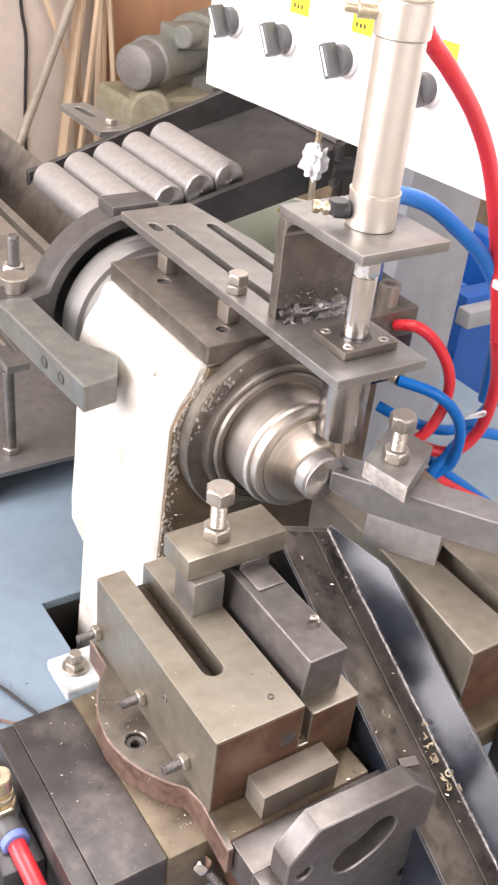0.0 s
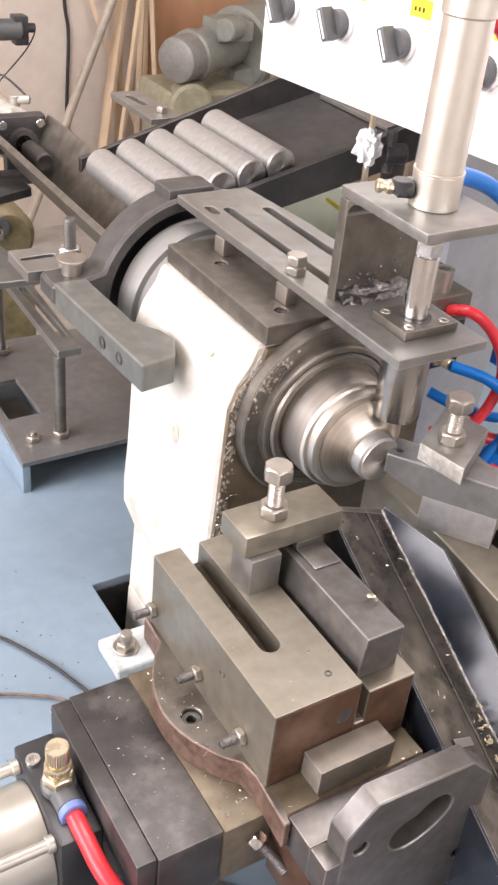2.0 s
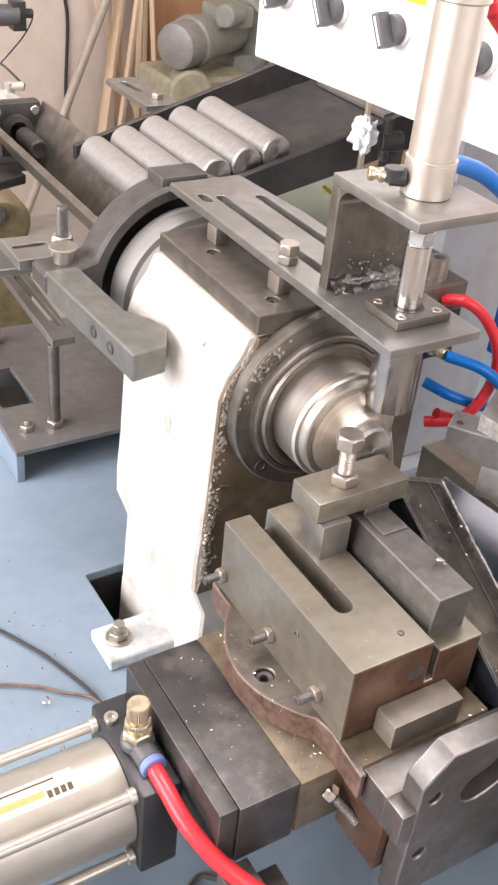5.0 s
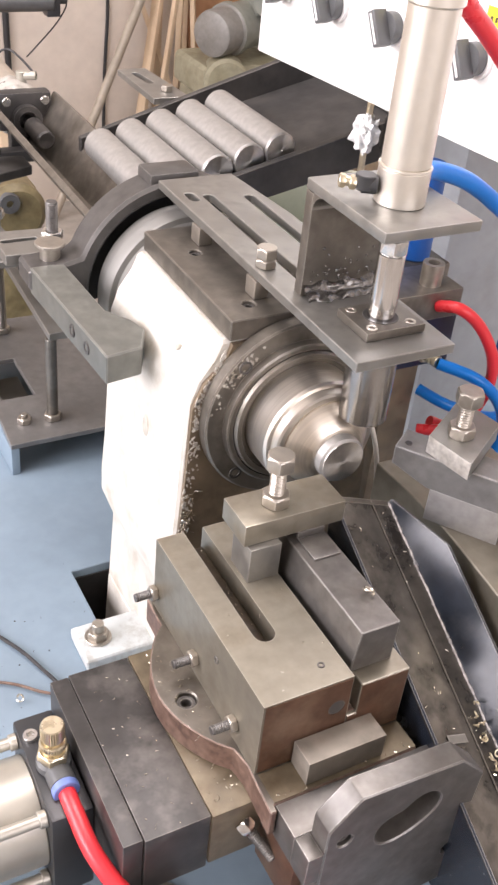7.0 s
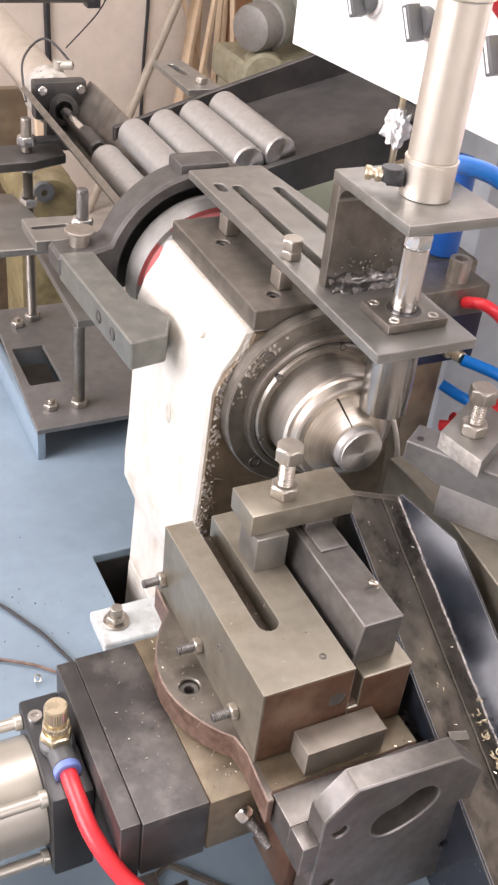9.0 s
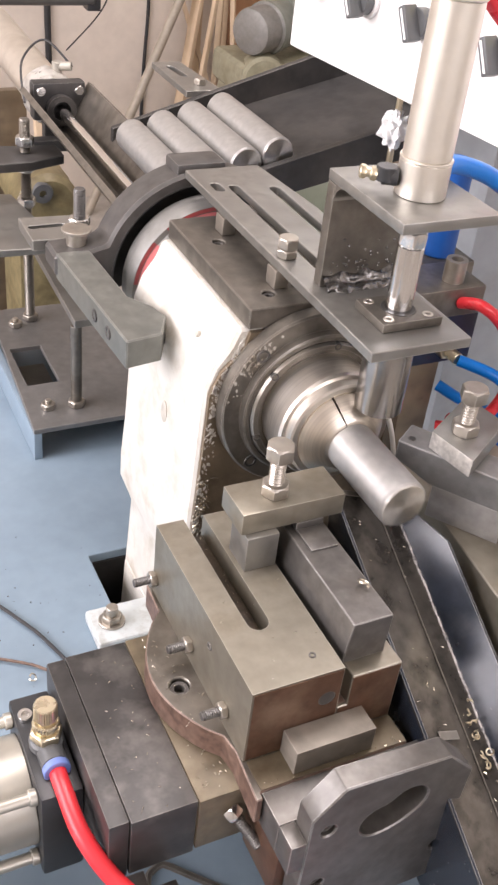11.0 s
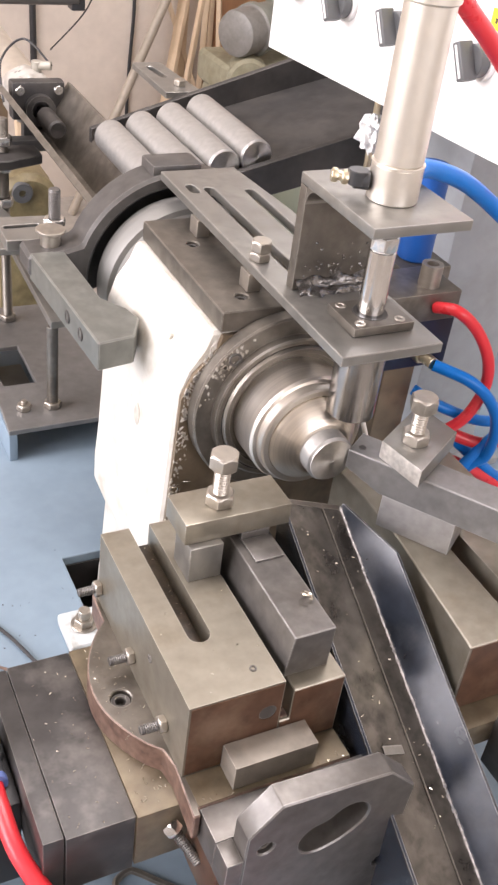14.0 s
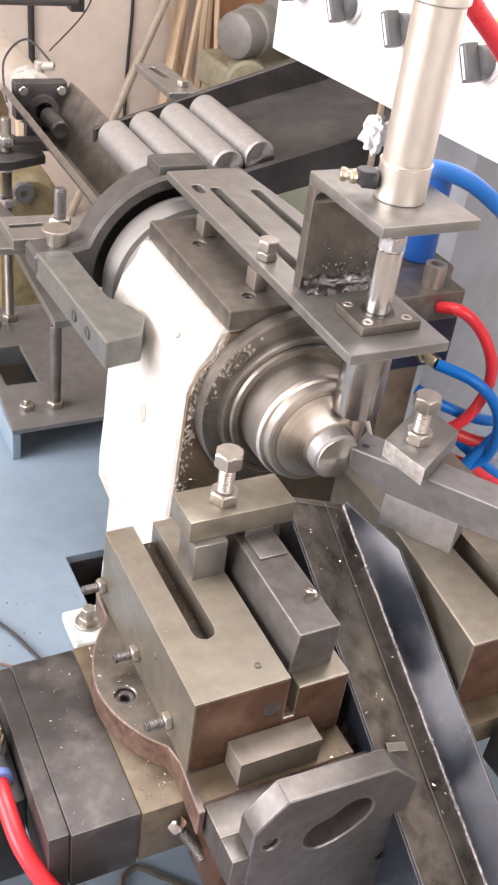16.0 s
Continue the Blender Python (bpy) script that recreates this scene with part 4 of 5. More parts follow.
    # black disc on the bar's top paints the dark inside of a hole
    part("pin_hole_shade", moved(rod((0.008, 0.009, 0.3188), (0.008, 0.009, 0.3194), 0.0033, 14, 0.0001), m), BLACK, tb)
    bm = oblong((0.0860, -0.1100), (0.188, -0.982), (0.848, 0.530), 0.0, 0.043, 0.0, 0.066, 0.3192, 0.3345, 0.0008)
    bm.normal_update()
    for f in bm.faces:
        f.material_index = 1 if f.normal.x < -0.6 else 0
    rc = part("second_clamp", bm, [PLATE, SCRAPED], gs, "thick steel clamp plate with a scraped bright edge")
    bolt(rc, 0.1095, -0.1185, 0.3347, 0.3755)
    return gs


LABEL = material("printed_label", (0.62, 0.58, 0.52), 0.5, 0.0, 0.05, 60, 0.0, (0.55, 0.51, 0.46), 20, 0.5)
ORANGE = material("orange_ink", (0.70, 0.33, 0.10), 0.5, 0.0, 0.05, 60, 0.0)
PALEGREEN = material("pale_green_plastic", (0.56, 0.60, 0.48), 0.35, 0.0, 0.06, 30, 0.0, (0.34, 0.38, 0.28), 6, 0.5)
SLIDE = gang_slide()


# ---- discharge chute ----
def curl(p, s, turns=1.4, seed=0, r=0.0008):
    rnd = random.Random(seed)
    t0 = rnd.random() * 6
    tilt = Euler((rnd.uniform(-1, 1), rnd.uniform(-1, 1), rnd.random() * 6)).to_matrix()
    pts = [Vector(p) + tilt @ Vector((s * (0.6 + 0.05 * k) * math.cos(t0 + k * 0.7), s * (0.6 + 0.05 * k) * math.sin(t0 + k * 0.7), s * 0.12 * k)) for k in range(int(turns * 9))]
    return hose(pts, r, 6, 3)


# pale colour that paints the highlight along the black sheet's fold
FOLD_HIGHLIGHT = material("painted_fold_highlight", (0.62, 0.62, 0.63), 0.25, 0.85, 0.5, 400, 0.08, (0.10, 0.105, 0.115), 70, 0.7)
SHAVINGS = thing("golden_shavings", (0.06, -0.25, 0.20), "small curled golden shavings lying in the chute", "shavings")


def chute():
    ch = thing("chute", (0.06, -0.25, 0.0), "black sheet steel V chute with swarf in its corner", "chute")
    a, b = Vector((0.060, -0.1105, 0.2764)), Vector((0.060, -0.46, 0.0773))
    left, right = Vector((-0.058, 0.0, 0.022)), Vector((0.0170, 0.0, 0.0290))

    def sheet(p, q, w0, w1, th):
        bm = bmesh.new()
        vs = [bm.verts.new(c) for c in (p, q, q + w1, p + w0)]
        bm.faces.new(vs)
        got = bmesh.ops.extrude_face_region(bm, geom=bm.faces[:])
        bmesh.ops.translate(bm, vec=th, verts=[v for v in got["geom"] if isinstance(v, bmesh.types.BMVert)])
        return bm
    part("floor_sheet", sheet(a, b, left * 0.95, left, Vector((0, -0.001, -0.0025))), CHUTE_FLOOR, ch, "worn oily floor sheet")
    mid = a + (b - a) * 0.16
    side = bmesh.new()
    side.faces.new([side.verts.new(c) for c in (a, b, b + right, mid + right, a + right * 0.12)])
    got = bmesh.ops.extrude_face_region(side, geom=side.faces[:])
    bmesh.ops.translate(side, vec=(0.0025, 0, -0.001), verts=[v for v in got["geom"] if isinstance(v, bmesh.types.BMVert)])
    part("side_sheet", side, CHUTE, ch, "glossy black side sheet")
    part("skirt_sheet", sheet(a + left * 0.95, b + left, Vector((0.004, 0, -0.11)), Vector((0.004, 0, -0.11)), Vector((0.0025, 0, 0))), CHUTE, ch)
    part("leg", box(0.045, 0.075, -0.40, -0.385, 0.0, 0.108, 0.001), CHUTE, ch)
    # bend strip whose pale colour paints the fold's highlight, uneven in width
    bend = hose([a + (b - a) * (k / 60) + Vector((0.0006 * noise.noise(Vector((k * 0.4, 2, 5))), 0, 0.0002)) for k in range(61)], 0.0016, 8, 2, 0.3)
    part("bend", bend, FOLD_HIGHLIGHT, ch, "bend along the fold with its highlight put into the colour")
    lap = sheet(a + left * 0.30 + Vector((0, 0, 0.0006)), b + left * 0.30 + Vector((0, 0, 0.0006)), left * 0.02, left * 0.02, Vector((0, 0, 0.0006)))
    part("lap_edge", lap, OILY, ch, "worn edge of the lapped sheet")
    part("top_rim", sheet(a + Vector((0, 0.001, 0.0006)), a + left * 0.95 + Vector((0, 0.001, 0.0006)), Vector((0, -0.004, -0.0018)), Vector((0, -0.004, -0.0018)), Vector((0, 0, 0.0006))), OILY, ch, "worn brown upper rim")
    part("tape_mark", sheet(a + (b - a) * 0.46 + left * 0.45 + Vector((0, 0, 0.0012)), a + (b - a) * 0.475 + left * 0.45 + Vector((0, 0, 0.0012)), left * 0.30, left * 0.30, Vector((0, 0, 0.0006))), PLATE, ch, "pale tape strip")
    rnd = random.Random(21)
    heap = []
    for k in range(11):
        p = a + (b - a) * (0.42 + 0.012 * k + rnd.uniform(-0.01, 0.01)) + Vector((rnd.uniform(-0.012, -0.002), 0, 0.006))
        heap.append(curl(p, rnd.uniform(0.0018, 0.003), 1.2, 30 + k, 0.0006))
    for bm in heap:
        part("shaving", bm, BRASS, SHAVINGS)
    bits = []
    for k in range(45):
        p = a + (b - a) * rnd.random() + left * rnd.uniform(0.02, 0.9) + Vector((0, 0, 0.0012))
        bits.append(rod(p, p + Vector((rnd.uniform(-0.002, 0.002), rnd.uniform(-0.002, 0.002), 0.0003)), rnd.uniform(0.0002, 0.0005), 5, 0.0001))
    tagged(part("fine_swarf", join(*bits), CHIP, ch, "fine bright swarf"), kind="stuff")
    return ch


CHUTE_THING = chute()


def slide_swarf():
    """Fine chips that lie on the slide and travel with it."""
    rnd = random.Random(5)
    bits = [curl((-0.0185, -0.200, 0.288), 0.0048, 1.1, 3, 0.0011)]
    for k in range(220):
        z, x, y = rnd.choice(((0.1962, rnd.uniform(-0.115, -0.006), -0.2655 + abs(rnd.gauss(0, 0.004))), (0.1952, -0.146 + abs(rnd.gauss(0, 0.01)), rnd.uniform(-0.20, -0.10)), (0.1948, rnd.uniform(-0.115, 0.01), -0.268 - abs(rnd.gauss(0, 0.006))), (0.2446, rnd.uniform(-0.096, -0.081), rnd.uniform(-0.185, -0.08)),
                              (0.1955, rnd.uniform(-0.145, -0.122), rnd.uniform(-0.21, -0.12)), (0.1722, rnd.uniform(-0.145, -0.119), rnd.uniform(-0.24, -0.20)),
                              (0.2625, rnd.uniform(-0.115, -0.055), rnd.uniform(-0.235, -0.075)), (0.2230, rnd.uniform(-0.050, -0.044), rnd.uniform(-0.24, -0.08)),
                              (0.1710, rnd.uniform(-0.195, -0.152), rnd.uniform(-0.24, -0.1)), (0.1725, rnd.uniform(-0.095, 0.0), rnd.uniform(-0.29, -0.266))))
        s = rnd.uniform(0.00012, 0.0004)
        bits.append(rod((x, y, z), (x + rnd.uniform(-0.002, 0.002), y + rnd.uniform(-0.002, 0.002), z + 0.0004), s, 5, 0.0001))
    o = join(*bits)
    return tagged(part("loose_swarf", o, CHIP, SLIDE, "bright loose swarf"), kind="stuff")


slide_swarf()


# ---- loader behind the headstock ----
def loader_yoke():
    yk = thing("loader_yoke", (0.0, 0.24, 0.0), "black steel yoke around the spindle drum with bolted arms", "yoke")
    n = 26
    outer = [(AX + 0.1045 * math.cos(t), AZ + 0.1045 * math.sin(t)) for t in [radians(60 + 98 * k / n) for k in range(n + 1)]]
    inner = [(AX + 0.090 * math.cos(t), AZ + 0.090 * math.sin(t)) for t in [radians(205 - 145 * k / n) for k in range(n + 1)]]
    arm = [(-0.056, 0.345), (-0.088, 0.343), (-0.088, 0.322), (-0.050, 0.318), (-0.046, 0.285)]
    part("arch", prism(outer + arm + inner, 0.226, 0.263, "y", [], 0.003), GUN, yk, "grey-black forged arch")
    # added backing; its black stands for the shaded gap between drum and arch
    back = [(AX + r * math.cos(t), AZ + r * math.sin(t)) for r, ts in ((0.098, range(50, 206, 6)), (0.026, range(200, 49, -6))) for t in [radians(q) for q in ts]]
    part("gap_backing", prism(back, 0.2635, 0.268, "y"), MATT, yk, "black backing added for the dark gap around the drum")
    part("lug", box(0.030, 0.080, 0.231, 0.264, 0.398, 0.4205, 0.004), GUN, yk)
    part("side_arm", prism([(-0.086, 0.2315), (-0.054, 0.2315), (-0.050, 0.135), (-0.0345, 0.112), (-0.030, 0.094), (-0.044, 0.066), (-0.0765, 0.061)], 0.318, 0.3445, "z", [], 0.0012), ARM, yk, "grey flat arm with two bolt holes")
    for y in (0.132, 0.101):
        socket_screw(yk, (-0.0765 - (y - 0.061) * 0.056 - 0.0002, y, 0.331), (-1, 0, 0), 0.0062, 0.003)
    part("pin", join(rod((-0.062, 0.246, 0.3435), (-0.062, 0.246, 0.357), 0.0095, 24), rod((-0.062, 0.246, 0.357), (-0.062, 0.246, 0.3600), 0.0140, 28)), STEEL, yk, "round headed pin")
    slot = stadium(-0.076, 0.298, 0.036, 0.0075)
    part("strap", prism([(-0.098, 0.268), (-0.036, 0.264), (-0.036, 0.318), (-0.098, 0.322)], 0.330, 0.3410, "z", [slot], 0.0006), PLATE, yk, "slotted grey strap")
    st = part("stud", thread((-0.0455, 0.290, 0.30), (-0.0455, 0.290, 0.380), 0.006), GUN, yk)
    part("stud_nut", hexa((-0.0455, 0.290, 0.3412), (-0.0455, 0.290, 0.3510), 0.019), BRIGHT, st)
    return yk


loader_yoke()


def loader_stand():
    sd = thing("loader_stand", (-0.02, 0.50, 0.0), "grey steel base plate with threaded posts carrying the loader", "stand")
    window = [(-0.058, 0.472), (-0.016, 0.472), (-0.016, 0.566), (-0.058, 0.566)]
    part("base_plate", prism([(-0.076, 0.374), (0.14, 0.374), (0.14, 0.672), (-0.060, 0.676)], 0.038, 0.045, "z", [window], 0.0006), BASEPLATE, sd, "grey plate with a square window")
    for x0, x1 in ((-0.076, -0.066), (0.13, 0.14)):
        part("foot_rail", box(x0, x1, 0.374, 0.66, 0.0, 0.0378, 0.001), BED, sd, "blue painted foot rail")
    part("inner_pad", box(-0.064, -0.010, 0.470, 0.575, 0.0005, 0.010, 0.001), PLATE, sd)
    front = part("front_post", rod((-0.012, 0.412, 0.045), (-0.012, 0.412, 0.159), 0.0068, 20), OILY, sd, "dark upright rod")
    part("post_nut", hexa((-0.012, 0.412, 0.0452), (-0.012, 0.412, 0.0535), 0.019), STEEL, front)
    rear = part("rear_post", thread((-0.010, 0.640, 0.045), (-0.010, 0.640, 0.330), 0.0068, 0.002), OILY, sd, "dark threaded upright")
    part("post_nut", hexa((-0.010, 0.640, 0.0452), (-0.010, 0.640, 0.0535), 0.019), STEEL, rear)
    for z in (0.215, 0.262, 0.296):
        part("nut", hexa((-0.010, 0.640, z), (-0.010, 0.640, z + 0.012), 0.021), BRIGHT, rear)
    for x, y in ((-0.047, 0.415), (-0.035, 0.625)):
        part("base_bolt", join(hexa((x, y, 0.0452), (x, y, 0.053), 0.016), rod((x, y, 0.053), (x, y, 0.058), 0.004)), STEEL, sd)
    slot = stadium(0.004, 0.51, 0.15, 0.010, math.pi / 2)
    part("cross_bar", prism([(-0.016, 0.405), (0.013, 0.405), (0.022, 0.640), (-0.010, 0.655)], 0.1592, 0.1690, "z", [slot], 0.0006), PLATE, sd, "slotted flat bar")
    part("side_bracket", prism([(-0.14, 0.600), (-0.010, 0.605), (0.036, 0.622), (0.036, 0.660), (-0.14, 0.676)], 0.275, 0.287, "z", [], 0.001), MATT, sd, "black flat bracket")
    part("hanger", prism([(-0.10, 0.48), (-0.010, 0.474), (-0.010, 0.500), (-0.03, 0.64), (-0.10, 0.66)], 0.223, 0.232, "z", [], 0.001), PLATE, sd, "grey sloping plate")
    return sd


loader_stand()


def feed_trough():
    tr = thing("feed_trough", (AX, 0.55, 0.28), "dark steel V trough leading blanks to the spindle", "trough")
    sec = [(0.008, 0.336), (0.014, 0.341), (0.0540, 0.2850), (0.0640, 0.2850), (0.103, 0.344), (0.108, 0.341), (0.067, 0.278), (0.051, 0.278)]
    part("channel", prism(sec, 0.2695, 0.735, "y", [], 0.0005), OILY, tr, "oily dark channel")
    part("tie_strap", box(0.0, 0.118, 0.70, 0.72, 0.262, 0.2778, 0.001), MATT, tr)
    return tr


feed_trough()


def pusher_cylinder():
    pc = thing("pusher_cylinder", (AX, 0.80, 0.28), "pale round air cylinder behind the feed trough", "air cylinder")
    z = AZ + 0.004
    part("front_block", box(AX - 0.036, AX + 0.036, 0.720, 0.742, z - 0.016, z + 0.034, 0.004), MATT, pc, "black mounting block")
    for x in (-0.026, 0.026):
        part("screw", rod((AX + x, 0.7205, z + 0.024), (AX + x, 0.715, z + 0.024), 0.006, 16), BRIGHT, pc)
    part("gland", lathe([(0.0125, 0), (0.019, 0), (0.020, 0.002), (0.020, 0.012), (0.0125, 0.012), (0.0125, 0)], (AX, 0.7205, z), (AX, 0, z), 30), BLACK, pc)
    b = part("barrel", rod((AX, 0.742, z), (AX, 1.10, z + 0.012), 0.030, 40), NICKEL, pc, "pale satin barrel")
    bm = lathe([(0, 0), (0.033, 0)] + [(0.0345, 0.004 * k) for k in range(1, 13)] + [(0.030, 0.054), (0, 0.054)], (AX, 0.742, z), (AX, 0.80, z + 0.0015), 64)
    for v in bm.verts:
        d = Vector((v.co.x - AX, 0, v.co.z - z))
        v.co += d.normalized() * 0.004 * noise.noise(v.co * 90) if d.length > 0.01 else Vector()
    part("head_clamp", bm, FOIL, b, "crumpled silvery tape around the end")
    part("fitting", join(rod((AX + 0.012, 0.775, z + 0.030), (AX + 0.012, 0.775, z + 0.046), 0.007, 16), rod((AX + 0.012, 0.775, z + 0.040), (AX + 0.030, 0.765, z + 0.042), 0.006, 16)), ALU, pc)
    part("wire", hose([(AX + 0.03, 0.765, z + 0.042), (AX + 0.01, 0.83, z + 0.06), (AX - 0.03, 0.80, z + 0.04), (AX - 0.04, 0.75, z)], 0.0016, 8), CABLE, pc)
    part("saddle", box(AX - 0.02, AX + 0.02, 0.725, 0.74, 0.262, z - 0.0162, 0.001), MATT, pc)
    return pc


pusher_cylinder()


def pusher():
    z = AZ + 0.004
    p = thing("pusher", (AX, 0.632, z), "chromed pusher rod with a dark round head", "pusher rod")
    part("rod", rod((AX, 0.655, z), (AX, 1.07, z), 0.0075, 24), CHROME, p)
    part("head", rod((AX, 0.632, z), (AX, 0.690, z), 0.0118, 28, 0.002), BLACK, p, "dark steel head")
    return p


PUSHER = pusher()


def magazine():
    mg = thing("magazine", (0.25, 0.46, 0.28), "black sloping steel magazine for bar blanks", "magazine")
    sl = math.tan(radians(13.5))

    def zf(x):
        return 0.3180 + (x - 0.100) * sl
    part("ramp_floor", prism([(0.100, zf(0.100)), (0.62, zf(0.62)), (0.62, zf(0.62) - 0.006), (0.100, zf(0.100) - 0.006)], 0.372, 0.575, "y"), MATT, mg)
    part("front_rail", prism([(0.118, zf(0.118) + 0.016), (0.62, zf(0.62) + 0.020), (0.62, zf(0.62) - 0.035), (0.118, zf(0.118) - 0.020)], 0.362, 0.371, "y", [], 0.0006), MATT, mg, "black front rail")
    part("rear_rail", prism([(0.085, zf(0.085) + 0.020), (0.62, zf(0.62) + 0.052), (0.62, zf(0.62) - 0.02), (0.085, zf(0.085) - 0.02)], 0.576, 0.585, "y", [], 0.0006), MATT, mg, "black rear rail")
    slot = stadium(0.205, 0.672, 0.050, 0.010, math.pi / 2 + 0.1)
    part("guide_bracket", prism([(0.185, 0.586), (0.235, 0.586), (0.226, 0.715), (0.186, 0.715)], 0.366, 0.374, "z", [slot], 0.0005), PLATE, mg, "slotted grey bracket")
    part("guide_bolt", hexa((0.214, 0.612, 0.3742), (0.214, 0.612, 0.382), 0.014), STEEL, mg)
    for x, y in ((0.16, 0.42), (0.56, 0.42), (0.16, 0.54), (0.56, 0.54)):
        part("leg", box(x - 0.012, x + 0.012, y - 0.012, y + 0.012, 0.0, zf(x) - 0.008, 0.001), MATT, mg)
    part("hold_down", prism([(0.42, zf(0.42) + 0.006), (0.62, zf(0.62) + 0.006), (0.62, zf(0.62) + 0.002), (0.42, zf(0.42) + 0.002)], 0.40, 0.55, "y"), PLATE, mg)
    return mg


magazine()


def escapement():
    e = thing("escapement", (0.090, 0.47, 0.27), "black lifting block that lets one blank over", "lifting block")
    part("lifter", box(0.1005, 0.117, 0.395, 0.545, 0.272, 0.3100, 0.001), MATT, e)
    part("red_tip", box(0.104, 0.114, 0.385, 0.3945, 0.290, 0.3080, 0.001), REDPAINT, e)
    return e


LIFTER = escapement()


def blank():
    """One bar blank with chamfered ends, lying along y about its middle."""
    h = ROD_L / 2
    ob = thing("bar_blank", (0, 0, 0), "plain grey steel bar blank lying in the loader", "bar blank", "bar blanks in the loader")
    part("bar", lathe([(0, -h), (ROD_R - 0.0016, -h), (ROD_R, -h + 0.0018), (ROD_R, h - 0.0018), (ROD_R - 0.0016, h), (0, h)], (0, 0, 0), (0, 1, 0), 48), BLANK, ob)
    for s in (-1, 1):
        part("end_face", lathe([(0, 0.0003), (0.002, 0.0003), (0.0022, 0.0006), (ROD_R - 0.0019, 0.0006), (ROD_R - 0.0017, 0.0)], (0, s * h, 0), (0, 2 * s, 0), 48), FACED, ob, "bright turned end face")
    return ob


BLANKS = [blank()]
BLANKS += [copy_thing(BLANKS[0], Matrix()) for _ in range(6)]
for ob, text in ((BLANKS[0], "bright steel workpiece gripped in the collet"), (BLANKS[1], "steel blank following inside the spindle")):
    ob.name = "workpiece"
    tagged(ob, text, "workpiece", "workpieces in the spindle")


# ---- hoses, valve and fittings beside the headstock ----
def valve_group():
    v = thing("solenoid_valve", (0.26, 0.10, 0.0), "black valve block with brass fitting and blue coil", "valve")
    part("bracket_post", box(0.232, 0.268, 0.088, 0.115, 0.0, 0.262, 0.001), CASTING, v)
    part("body", box(0.214, 0.292, 0.075, 0.125, 0.262, 0.315, 0.003), NAVY, v, "dark navy body")
    part("head", box(0.205, 0.290, 0.072, 0.128, 0.3152, 0.345, 0.002), OILY, v, "dark steel block")
    part("port", lathe([(0.006, 0.0), (0.0105, 0.0), (0.0105, 0.022), (0.006, 0.022), (0.006, 0.012), (0, 0.012)], (0.262, 0.09, 0.345), (0.262, 0.09, 1), 24), STEEL, v)
    part("coil", rod((0.304, 0.175, 0.330), (0.304, 0.175, 0.43), 0.018, 32, 0.002), BINBLUE, v, "blue coil housing")
    part("coil_base", box(0.275, 0.335, 0.148, 0.20, 0.24, 0.3298, 0.003), OILY, v)
    part("brass_fitting", join(hexa((0.252, 0.072, 0.284), (0.252, 0.060, 0.284), 0.016), rod((0.252, 0.060, 0.284), (0.254, 0.045, 0.284), 0.006)), BRASS, v)
    return v


valve_group()


